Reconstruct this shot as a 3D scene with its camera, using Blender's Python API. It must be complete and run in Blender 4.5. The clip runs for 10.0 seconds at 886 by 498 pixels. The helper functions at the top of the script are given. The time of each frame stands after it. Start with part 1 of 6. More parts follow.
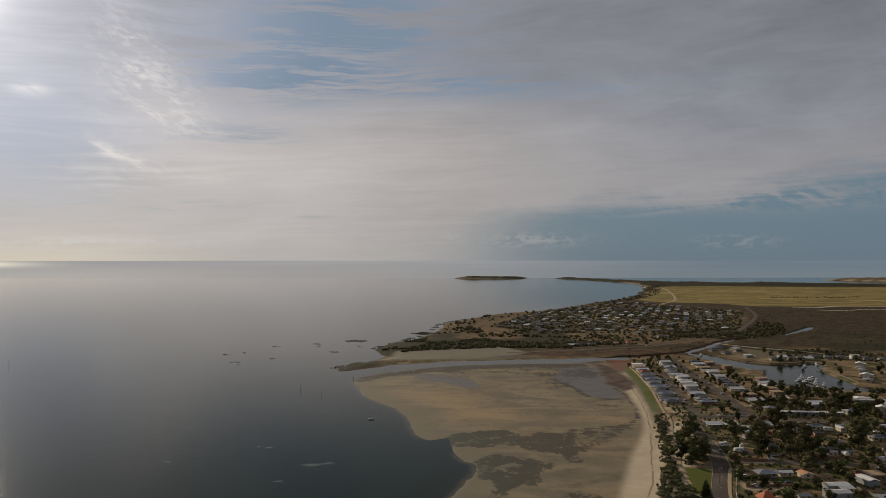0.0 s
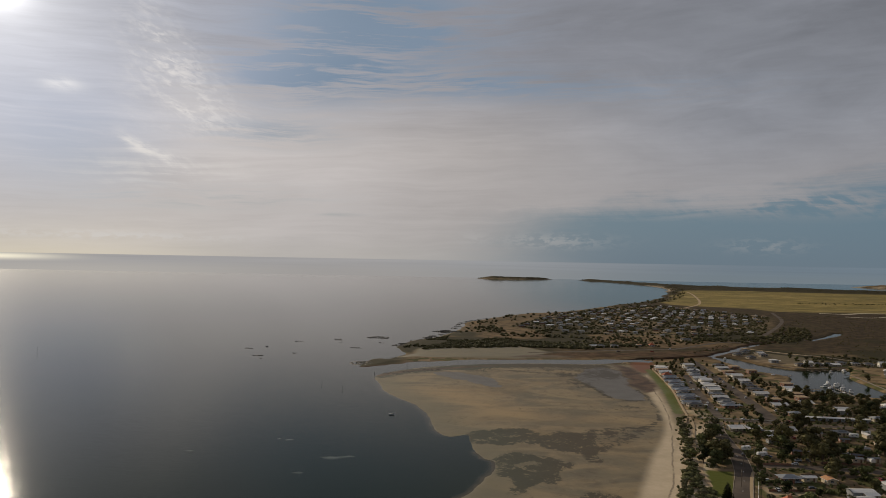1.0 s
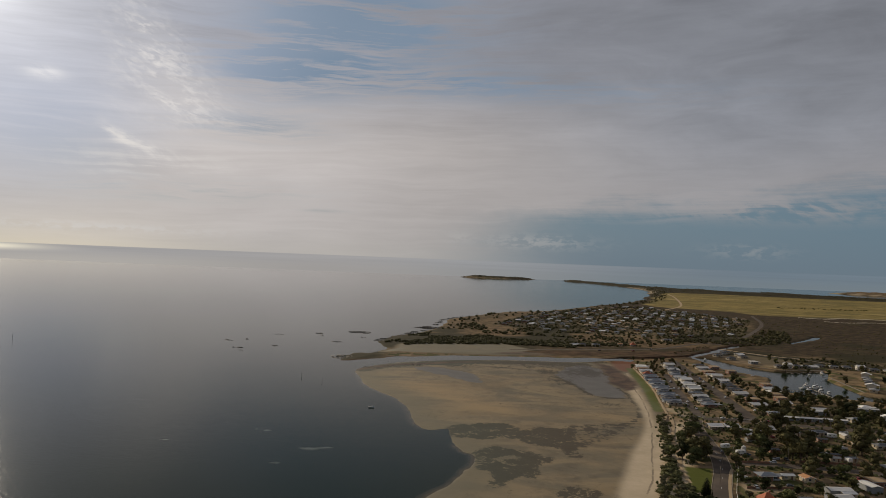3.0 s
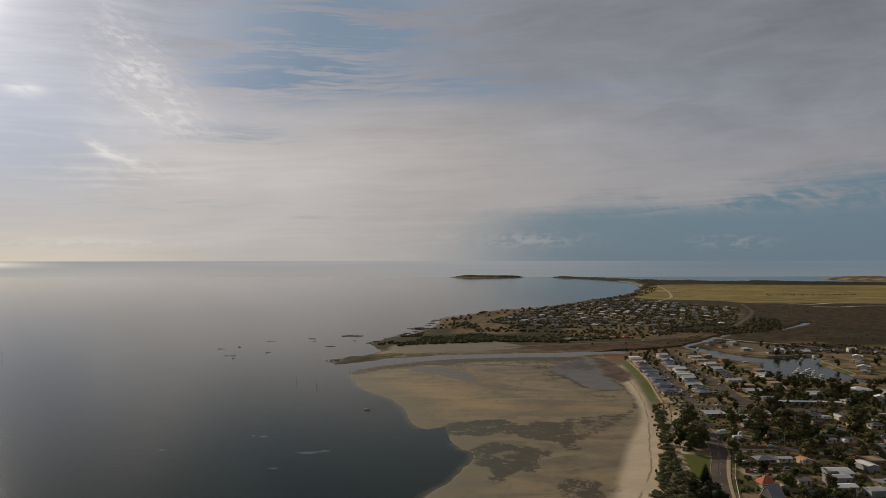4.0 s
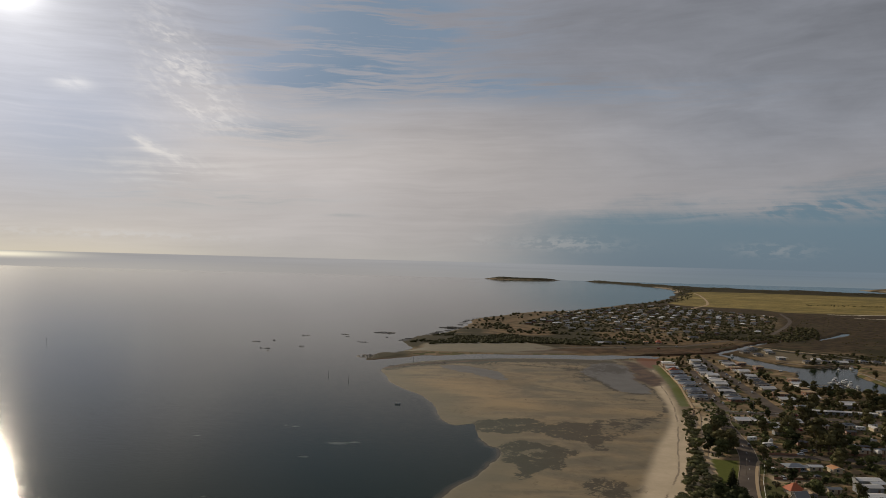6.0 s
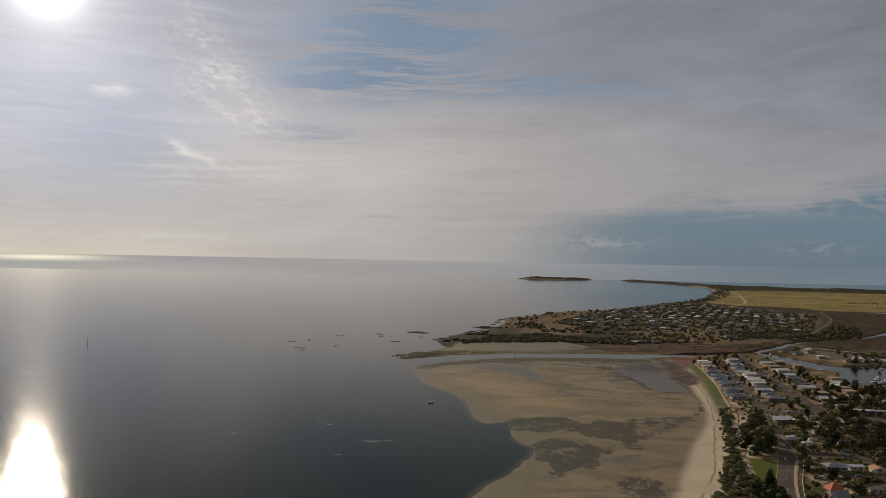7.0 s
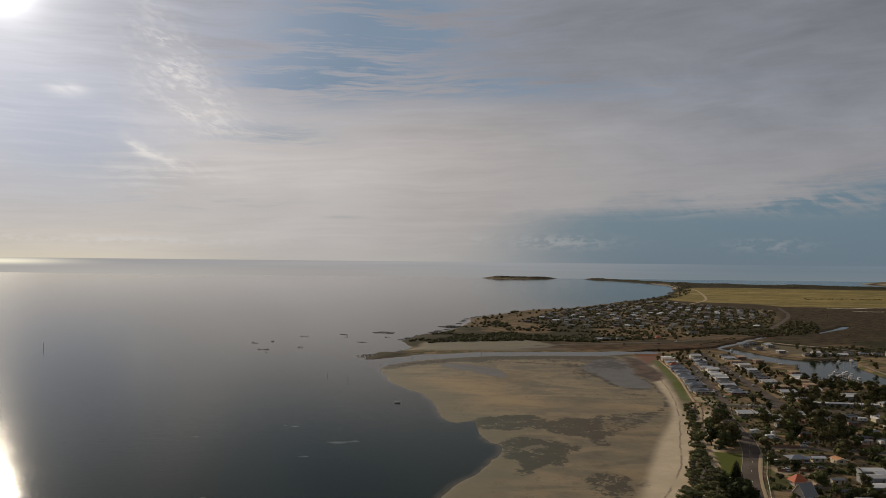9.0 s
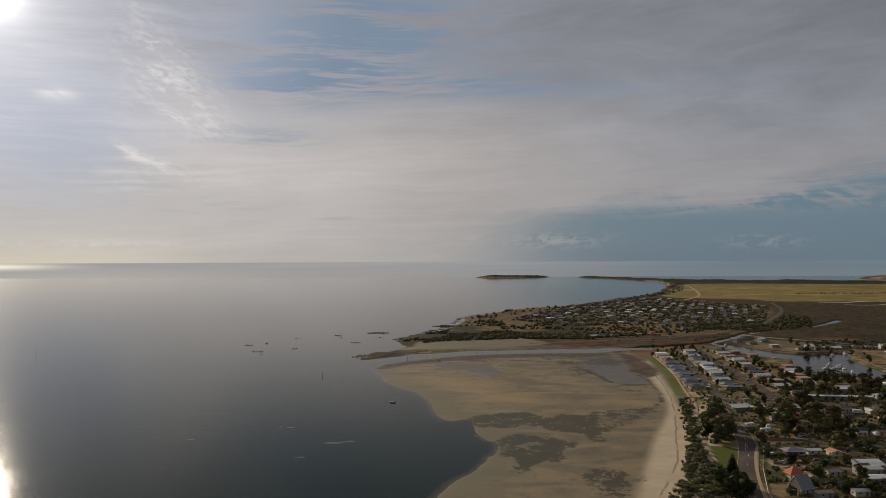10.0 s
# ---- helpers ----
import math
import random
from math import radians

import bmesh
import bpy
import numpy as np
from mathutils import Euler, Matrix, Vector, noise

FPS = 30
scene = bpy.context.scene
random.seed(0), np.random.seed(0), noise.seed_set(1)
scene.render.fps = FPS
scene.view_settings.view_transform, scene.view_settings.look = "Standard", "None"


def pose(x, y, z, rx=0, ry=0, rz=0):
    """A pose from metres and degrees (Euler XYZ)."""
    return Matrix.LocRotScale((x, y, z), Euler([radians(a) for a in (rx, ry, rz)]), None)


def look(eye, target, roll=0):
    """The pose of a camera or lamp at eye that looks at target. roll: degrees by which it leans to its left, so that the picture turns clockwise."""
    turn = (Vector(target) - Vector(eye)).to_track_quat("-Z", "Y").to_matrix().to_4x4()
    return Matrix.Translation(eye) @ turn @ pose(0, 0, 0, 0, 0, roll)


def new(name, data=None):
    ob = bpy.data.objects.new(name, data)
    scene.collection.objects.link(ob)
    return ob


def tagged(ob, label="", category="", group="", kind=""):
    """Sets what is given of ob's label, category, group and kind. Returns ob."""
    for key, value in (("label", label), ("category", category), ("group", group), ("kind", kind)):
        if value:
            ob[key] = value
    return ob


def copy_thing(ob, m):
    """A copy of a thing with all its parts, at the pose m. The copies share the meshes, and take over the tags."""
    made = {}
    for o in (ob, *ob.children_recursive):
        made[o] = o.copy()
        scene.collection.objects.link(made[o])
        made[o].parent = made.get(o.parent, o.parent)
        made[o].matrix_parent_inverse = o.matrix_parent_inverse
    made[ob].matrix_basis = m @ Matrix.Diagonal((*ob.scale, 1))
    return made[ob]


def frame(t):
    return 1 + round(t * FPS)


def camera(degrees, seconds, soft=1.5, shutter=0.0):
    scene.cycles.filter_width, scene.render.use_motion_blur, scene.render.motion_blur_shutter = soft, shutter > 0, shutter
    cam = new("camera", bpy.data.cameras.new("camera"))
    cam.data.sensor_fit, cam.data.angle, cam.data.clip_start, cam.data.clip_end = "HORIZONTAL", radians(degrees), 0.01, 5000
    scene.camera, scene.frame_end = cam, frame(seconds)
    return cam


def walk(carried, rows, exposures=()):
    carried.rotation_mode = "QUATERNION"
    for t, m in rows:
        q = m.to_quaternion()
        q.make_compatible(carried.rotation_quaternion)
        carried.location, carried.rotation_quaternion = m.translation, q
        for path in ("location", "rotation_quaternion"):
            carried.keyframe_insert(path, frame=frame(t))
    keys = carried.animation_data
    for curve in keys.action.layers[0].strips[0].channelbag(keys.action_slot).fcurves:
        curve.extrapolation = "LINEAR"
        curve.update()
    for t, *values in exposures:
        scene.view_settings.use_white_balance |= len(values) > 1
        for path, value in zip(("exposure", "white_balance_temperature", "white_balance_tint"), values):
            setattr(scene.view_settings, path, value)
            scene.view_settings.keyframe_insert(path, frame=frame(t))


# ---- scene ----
# ---------------------------------------------------------------- camera
cam = camera(60.0, 10.0, soft=0.58)
PATH = [
    (0, 0.0, 0.0, 110.0, 0.0, 0.87, -0.04), (0.5, 0.07, -0.19, 109.03, 1.27, 0.84, 0.63), (1.0, 0.14, 0.04, 108.05, 1.74, 0.83, 1.04),
    (1.5, 0.21, 0.88, 107.11, 0.61, 0.82, -0.2), (2.0, 0.3, 1.9, 106.15, 0.56, 0.83, 0.46), (2.5, 0.36, 2.8, 105.14, 0.54, 0.79, 1.37),
    (2.7, 0.33, 3.05, 104.74, 0.31, 0.76, 2.51), (3.8, -0.18, 3.73, 102.58, 0.51, 0.87, 0.14), (4.0, -0.33, 3.7, 102.27, -0.3, 0.89, -0.07),
    (4.5, -0.68, 2.95, 101.71, -0.63, 0.85, 0.66), (5.0, -0.54, 1.35, 101.26, 1.21, 0.85, 3.44), (5.5, 0.03, -0.38, 100.81, 2.34, 0.87, 2.24),
    (5.7, 0.24, -0.8, 100.64, 1.86, 0.92, 1.61), (7.0, 1.61, -1.76, 99.4, 4.78, 0.89, 1.08), (7.5, 1.51, -1.19, 98.99, 3.42, 0.83, 1.85),
    (8.0, 0.96, -0.11, 98.71, 1.45, 0.86, 1.39), (8.5, 0.5, 0.81, 98.5, 0.97, 0.87, 0.94), (9, 0.3, 1.33, 98.25, 2.11, 0.95, 0.6),
    (9.5, 0.18, 1.69, 97.81, 1.99, 0.98, 0.31), (10, 0.15, 2.05, 97.24, 1.6, 0.96, -0.23)]


def flown(x, y, z, yaw, pitch, roll):
    a, b = radians(yaw), radians(pitch)
    return look((x, y, z), (x - math.sin(a) * math.cos(b), y + math.cos(a) * math.cos(b), z + math.sin(b)), roll)


walk(cam, [(r[0], flown(*r[1:])) for r in PATH])

# ---------------------------------------------------------------- node shorthand
class Nodes:
    """Short calls for building a node tree; plain numbers and tuples may stand for sockets."""

    def __init__(self, tree):
        self.tree = tree
        tree.nodes.clear()

    def node(self, kind):
        return self.tree.nodes.new(kind)

    def put(self, socket, value):
        if isinstance(value, bpy.types.NodeSocket):
            self.tree.links.new(value, socket)
        elif isinstance(value, tuple) and len(value) == 3 and socket.type == "RGBA":
            socket.default_value = (*value, 1)
        else:
            socket.default_value = value

    def m(self, op, *values, clamp=False):
        n = self.node("ShaderNodeMath")
        n.operation, n.use_clamp = op, clamp
        for socket, value in zip(n.inputs, values):
            self.put(socket, value)
        return n.outputs[0]

    def add(self, *v):
        out = v[0]
        for w in v[1:]:
            out = self.m("ADD", out, w)
        return out

    def mul(self, *v):
        out = v[0]
        for w in v[1:]:
            out = self.m("MULTIPLY", out, w)
        return out

    def step(self, value, lo, hi):
        """0 at lo, 1 at hi, smooth between."""
        n = self.node("ShaderNodeMapRange")
        n.interpolation_type = "SMOOTHSTEP"
        for socket, v in zip(n.inputs, (value, lo, hi, 0.0, 1.0)):
            self.put(socket, v)
        return n.outputs[0]

    def mix(self, fac, a, b, blend="MIX"):
        n = self.node("ShaderNodeMix")
        n.data_type, n.blend_type = "RGBA", blend
        self.put(n.inputs[0], fac), self.put(n.inputs[6], a), self.put(n.inputs[7], b)
        return n.outputs[2]

    def scale(self, colour, factor):
        n = self.node("ShaderNodeVectorMath")
        n.operation = "SCALE"
        self.put(n.inputs[0], colour), self.put(n.inputs["Scale"], factor)
        return n.outputs[0]

    def vec(self, x, y, z):
        n = self.node("ShaderNodeCombineXYZ")
        self.put(n.inputs[0], x), self.put(n.inputs[1], y), self.put(n.inputs[2], z)
        return n.outputs[0]

    def noise(self, vector, scale, detail=4.0, rough=0.55, distort=0.0):
        n = self.node("ShaderNodeTexNoise")
        if vector is not None:
            self.put(n.inputs["Vector"], vector)
        self.put(n.inputs["Scale"], scale), self.put(n.inputs["Detail"], detail)
        self.put(n.inputs["Roughness"], rough), self.put(n.inputs["Distortion"], distort)
        return n.outputs["Fac"]

    def attr(self, name):
        n = self.node("ShaderNodeAttribute")
        n.attribute_name = name
        return n.outputs["Fac"]

    def place(self):
        return self.node("ShaderNodeNewGeometry").outputs["Position"]

    def local(self):
        return self.node("ShaderNodeTexCoord").outputs["Object"]

    def random(self):
        return self.node("ShaderNodeObjectInfo").outputs["Random"]

    def bump(self, height, strength, distance=0.1):
        n = self.node("ShaderNodeBump")
        self.put(n.inputs["Height"], height), self.put(n.inputs["Strength"], strength), self.put(n.inputs["Distance"], distance)
        return n.outputs[0]

    def surface(self, colour, rough=0.7, normal=None, metal=0.0, spec=0.5, ior=1.45):
        n = self.node("ShaderNodeBsdfPrincipled")
        self.put(n.inputs["Base Color"], colour), self.put(n.inputs["Roughness"], rough)
        self.put(n.inputs["Metallic"], metal), self.put(n.inputs["Specular IOR Level"], spec), self.put(n.inputs["IOR"], ior)
        if normal is not None:
            self.put(n.inputs["Normal"], normal)
        out = self.node("ShaderNodeOutputMaterial")
        self.tree.links.new(n.outputs[0], out.inputs[0])


# ---------------------------------------------------------------- sky and sun
SUN_AZ, SUN_EL = -32.5, 17.4  # degrees from +y towards +x, and above the horizon
SUN_DIR = Vector((math.sin(radians(SUN_AZ)) * math.cos(radians(SUN_EL)), math.cos(radians(SUN_AZ)) * math.cos(radians(SUN_EL)), math.sin(radians(SUN_EL))))

world = bpy.data.worlds.new("sky")
scene.world = world
world.use_nodes = True
w = Nodes(world.node_tree)
sky = w.node("ShaderNodeTexSky")
sky.sky_type, sky.sun_disc, sky.sun_elevation, sky.sun_rotation = "NISHITA", False, radians(SUN_EL), radians(SUN_AZ)
sky.altitude, sky.air_density, sky.dust_density, sky.ozone_density = 80.0, 1.0, 1.5, 1.5
way = w.node("ShaderNodeTexCoord").outputs["Generated"]
sep = w.node("ShaderNodeSeparateXYZ")
w.put(sep.inputs[0], way)
wx, wy, wz = sep.outputs
az = w.mul(w.m("ARCTAN2", wx, wy), 57.2958)
el = w.mul(w.m("ARCSINE", wz), 57.2958)
dot = w.node("ShaderNodeVectorMath")
dot.operation = "DOT_PRODUCT"
w.put(dot.inputs[0], way), w.put(dot.inputs[1], tuple(SUN_DIR))
off = w.mul(w.m("ARCCOSINE", w.m("MINIMUM", dot.outputs["Value"], 0.999999)), 57.2958)


def lobe(c_az, c_el, s_az, s_el):
    """A soft patch of the sky round a direction."""
    a = w.m("POWER", w.m("DIVIDE", w.add(az, -c_az), s_az), 2.0)
    b = w.m("POWER", w.m("DIVIDE", w.add(el, -c_el), s_el), 2.0)
    return w.m("EXPONENT", w.mul(w.add(a, b), -1.0))


def falloff(width):
    return w.m("EXPONENT", w.mul(w.m("DIVIDE", off, width), -1.0))


lean = w.add(el, w.mul(az, -0.03))
drift = w.mul(w.add(w.noise(w.vec(w.mul(az, 0.09), w.mul(el, 0.2), 6.0), 1.0, 3.0, 0.5), -0.5), 1.6)
bent = w.add(lean, drift)
streak = w.noise(w.vec(w.mul(az, 0.045), w.mul(bent, 0.55), 3.0), 1.0, 7.0, 0.6, 0.6)
fine = w.noise(w.vec(w.mul(az, 0.10), w.mul(bent, 1.9), 9.0), 1.0, 8.0, 0.60, 0.4)
fibre = w.noise(w.vec(w.mul(az, 0.28), w.mul(bent, 3.6), 4.0), 1.0, 6.0, 0.62, 0.3)
broad = w.noise(w.vec(w.mul(az, 0.05), w.mul(el, 0.14), 5.0), 1.0, 4.0, 0.5, 0.5)
slant_a, slant_b = w.add(az, w.mul(el, 0.75)), w.add(el, w.mul(az, 0.10))
curds = w.noise(w.vec(w.mul(slant_a, 1.5), w.mul(slant_b, 3.1), 1.0), 1.0, 4.0, 0.55, 0.5)
clumps = w.noise(w.vec(w.mul(slant_a, 0.45), w.mul(slant_b, 0.7), 6.0), 1.0, 5.0, 0.6, 0.4)
streaks = w.add(w.mul(streak, 0.5), w.mul(fine, 0.5))
billow = w.noise(w.vec(w.mul(w.add(az, w.mul(el, 0.8)), 0.11), w.mul(w.add(el, w.mul(az, -0.1)), 0.33), 8.0), 1.0, 6.0, 0.58, 0.5)

# high thin cloud: brightest low towards the sun, greyer and bluer overhead and away from it
light = w.add(0.206, w.mul(falloff(26.0), 0.42))
fall = w.add(1.19, w.mul(w.step(el, 6.0, 16.0), -0.35))
lines = w.mul(w.add(streaks, -0.5), w.add(0.50, w.mul(w.step(az, -6.0, 12.0), -0.36)))
hairs = w.mul(w.add(fibre, -0.5), w.add(0.10, w.mul(w.step(el, 6.0, 13.0), w.step(az, 14.0, -2.0), 0.14)))
folds = w.mul(w.add(billow, -0.5), w.add(0.15, w.mul(w.step(az, -2.0, 20.0), w.step(el, 3.0, 12.0), 0.62)))
shade = w.mul(fall, w.add(0.83, w.mul(lobe(-9.0, 6.0, 14.0, 4.5), 0.14), w.mul(lobe(-8.0, 15.0, 11.0, 3.5), 0.12), lines, hairs, folds, w.mul(broad, 0.32)))
cool = w.m("MAXIMUM", w.step(el, 7.5, 16.0), w.step(off, 18.0, 7.0))
cloud_tint = w.mix(cool, (1.05, 0.98, 0.955), (0.95, 0.968, 1.085))
cloud_tint = w.mix(w.mul(w.step(az, -2.0, 22.0), w.add(0.25, w.mul(w.step(el, 3.0, 11.0), 0.65))), cloud_tint, (0.925, 0.972, 1.10))
cloud = w.scale(cloud_tint, w.mul(light, shade))
# clear sky in the gaps
clear = w.mix(0.85, w.scale(sky.outputs[0], 0.05), (0.108, 0.190, 0.260))
clear = w.mix(w.step(el, 6.0, 12.0), clear, (0.195, 0.262, 0.350))
clear = w.mix(w.mul(w.step(off, 24.0, 7.0), 0.95), clear, (0.43, 0.465, 0.56))
edge = w.add(el, w.mul(az, -0.095), -3.0, w.mul(w.add(streak, -0.5), 1.4), w.mul(w.add(fine, -0.5), 2.6), w.mul(w.add(clumps, -0.5), 1.2))
veil = w.mul(lobe(22.5, 4.3, 9.0, 0.8), w.step(w.add(w.mul(clumps, 0.6), w.mul(fine, 0.4)), 0.42, 0.54), 0.8)
right_gap = w.mul(w.add(1.0, w.mul(veil, -1.0)), w.step(w.add(edge, w.mul(w.add(billow, -0.5), 2.0)), 1.0, -1.3), w.step(w.add(az, w.mul(fine, 6.0)), 1.0, 13.0), 0.92)
threads = w.add(w.mul(streak, 0.40), w.mul(fine, 0.35), w.mul(fibre, 0.25))
top_gap = w.m("MINIMUM", w.mul(w.add(lobe(-7.5, 17.0, 8.0, 3.0), w.mul(lobe(-13.0, 13.4, 5.5, 2.0), 0.9)), w.step(threads, 0.425, 0.555), 1.45), 0.92)
mid_gap = w.mul(w.add(lobe(-1.0, 13.0, 9.0, 1.0), w.mul(lobe(12.0, 12.3, 9.0, 0.9), 0.4), w.mul(lobe(-15.5, 9.0, 5.0, 1.0), 0.75)), w.step(threads, 0.43, 0.56), 0.9)
left_gap = w.mul(lobe(-28.0, 7.6, 5.0, 3.6), w.step(streaks, 0.80, 0.40), 0.9)
low_gap = w.mul(w.add(lobe(-20.0, 4.2, 8.0, 0.9), w.mul(lobe(-9.5, 3.2, 1.6, 0.14), 0.8), w.mul(lobe(-26.0, 4.0, 5.0, 1.1), 0.6)), w.step(threads, 0.44, 0.60), 0.65)
gaps = w.m("MINIMUM", w.add(right_gap, top_gap, mid_gap, left_gap, low_gap), 1.0)
colour = w.mix(gaps, cloud, clear)
# a slanting field of small curds, a hooked wisp and a tuft
band = w.m("EXPONENT", w.mul(w.m("POWER", w.m("DIVIDE", w.add(az, 21.3, w.mul(w.add(el, -13.0), 0.48), w.mul(w.add(clumps, -0.5), 4.0)), w.add(2.3, w.mul(w.add(el, -13.0), -0.22))), 2.0), -1.0))
band = w.mul(band, w.step(el, 7.8, 10.2), w.add(0.35, w.mul(w.step(el, 17.0, 14.0), 0.65)))
bank = w.mul(band, w.add(0.30, w.mul(w.step(curds, 0.34, 0.68), w.step(clumps, 0.36, 0.56), 1.2)))
colour = w.mix(w.mul(bank, 0.50), colour, (0.76, 0.725, 0.70))
rim = w.add(el, -7.3, w.mul(w.add(az, 23.0), 0.42), w.mul(w.m("POWER", w.add(az, 23.0), 2.0), -0.03), w.mul(w.add(fine, -0.5), 1.4))
hook = w.mul(w.m("EXPONENT", w.mul(w.m("POWER", w.m("DIVIDE", rim, 0.42), 2.0), -1.0)), w.step(az, -25.6, -24.0), w.step(az, -18.5, -22.5))
colour = w.mix(w.mul(hook, w.step(w.add(w.mul(clumps, 0.7), w.mul(fibre, 0.3)), 0.38, 0.60), 0.8), colour, (0.78, 0.74, 0.70))
wisp = w.mul(lobe(-22.0, 5.9, 5.0, 1.2), w.step(w.add(w.mul(fine, 0.6), w.mul(clumps, 0.4)), 0.44, 0.64))
colour = w.mix(w.mul(wisp, 0.50), colour, (0.72, 0.69, 0.65))
tuft = w.mul(lobe(-28.4, 11.2, 1.1, 0.42), w.step(w.add(w.mul(clumps, 0.5), w.mul(fine, 0.5)), 0.30, 0.58))
colour = w.mix(w.mul(tuft, 0.75), colour, (0.82, 0.80, 0.80))
# haze and small cumulus low over the sea
low = w.m("EXPONENT", w.mul(w.m("MAXIMUM", el, 0.0), -0.60))
haze = w.mix(w.step(az, 14.0, -10.0), (0.148, 0.188, 0.222), (0.46, 0.435, 0.40))
haze = w.mix(w.step(az, -12.0, -30.0), haze, (0.70, 0.62, 0.46))
colour = w.mix(w.mul(low, 0.66), colour, haze)
puff = w.noise(w.vec(w.mul(az, 1.1), w.mul(el, 2.4), 2.0), 1.0, 5.0, 0.58, 0.2)
puff_at = w.add(lobe(6.5, 1.55, 3.6, 0.5), w.mul(lobe(21.0, 1.35, 2.4, 0.45), 0.7), w.mul(lobe(-25.0, 1.30, 9.0, 0.28), 1.0), w.mul(lobe(0.5, 1.7, 1.0, 0.4), 0.7))
puff_on = w.mul(w.m("MINIMUM", puff_at, 1.0), w.step(puff, 0.44, 0.58))
colour = w.mix(w.mul(puff_on, 0.42), colour, w.scale((1.0, 0.975, 0.95), w.add(0.36, w.mul(falloff(16.0), 0.8))))
# the veiled sun's aureole
glare = w.add(w.mul(w.m("EXPONENT", w.mul(w.m("POWER", w.m("DIVIDE", off, 1.65), 2.0), -1.0)), 1.2), w.mul(falloff(3.4), 0.60))
colour = w.mix(1.0, colour, w.scale((1.0, 0.97, 0.93), glare), "ADD")
# distant sea past the end of the sheet, its sky reflection painted in as colour
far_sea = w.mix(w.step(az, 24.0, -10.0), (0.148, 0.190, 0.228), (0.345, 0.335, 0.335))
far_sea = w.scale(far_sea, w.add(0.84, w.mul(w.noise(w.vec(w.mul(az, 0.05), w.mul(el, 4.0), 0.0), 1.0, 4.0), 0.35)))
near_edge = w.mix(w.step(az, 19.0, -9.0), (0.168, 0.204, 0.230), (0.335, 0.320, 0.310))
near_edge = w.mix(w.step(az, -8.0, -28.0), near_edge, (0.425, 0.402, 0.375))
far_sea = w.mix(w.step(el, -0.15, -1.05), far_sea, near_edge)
# the sun's glitter far out, painted as a bright warm patch of backdrop
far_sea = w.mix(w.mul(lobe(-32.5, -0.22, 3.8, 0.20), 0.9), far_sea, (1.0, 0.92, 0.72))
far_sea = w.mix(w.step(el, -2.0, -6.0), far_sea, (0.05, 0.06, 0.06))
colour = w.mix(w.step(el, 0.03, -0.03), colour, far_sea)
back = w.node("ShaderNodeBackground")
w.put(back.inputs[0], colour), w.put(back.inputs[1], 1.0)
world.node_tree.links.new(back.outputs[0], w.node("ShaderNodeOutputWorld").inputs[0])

sun = new("sun", bpy.data.lights.new("sun", "SUN"))
sun.data.energy, sun.data.angle, sun.data.color = 3.4, radians(0.6), (1.0, 0.86, 0.66)
sun.matrix_world = look(SUN_DIR * 300, (0, 0, 0))
scene.view_settings.exposure = 0.0

# ---------------------------------------------------------------- materials
def material(name):
    mat = bpy.data.materials.new(name)
    mat.use_nodes = True
    return mat, Nodes(mat.node_tree)


def paint(name, colour, rough=0.6, grain=3.0, vary=0.25, spread=0.0, metal=0.0, bump=0.0, dirt=(0.12, 0.10, 0.08), dirty=0.25):
    """A weathered plain surface: two scales of variation, some dirt, and a difference from thing to thing."""
    mat, n = material(name)
    at = n.local()
    a, b = n.noise(at, grain, 5.0), n.noise(at, grain * 0.16, 3.0)
    value = n.add(1.0 - vary * 0.7, n.mul(a, vary * 0.7), n.mul(b, vary * 0.7))
    if spread:
        value = n.mul(value, n.add(1.0 - spread, n.mul(n.random(), 2 * spread)))
    c = n.scale(colour, value)
    c = n.mix(n.mul(n.step(n.add(a, n.mul(b, 0.7)), 0.85, 1.15), dirty), c, dirt)
    n.surface(c, n.add(rough - 0.06, n.mul(a, 0.12)), n.bump(a, 0.3, bump) if bump else None, metal, 0.3)
    return mat


def roofing(name, colour, wave=0.22, rough=0.62, metal=0.0, spread=0.2):
    """Ribbed sheet or tiled roofing with rust and lichen."""
    mat, n = material(name)
    at = n.local()
    ribs = n.node("ShaderNodeTexWave")
    ribs.wave_type, ribs.bands_direction = "BANDS", "X"
    n.put(ribs.inputs["Vector"], at), n.put(ribs.inputs["Scale"], 0.31 / wave)
    a, b = n.noise(at, 1.2, 5.0), n.noise(at, 0.25, 3.0)
    c = n.scale(colour, n.mul(n.add(0.72, n.mul(a, 0.28), n.mul(b, 0.28)), n.add(1 - spread, n.mul(n.random(), 2 * spread))))
    c = n.mix(n.mul(n.step(n.add(a, b), 1.05, 1.35), 0.35), c, (0.16, 0.11, 0.08))
    n.surface(c, n.add(rough - 0.08, n.mul(b, 0.2)), n.bump(ribs.outputs["Fac"], 0.5, 0.03), metal)
    return mat


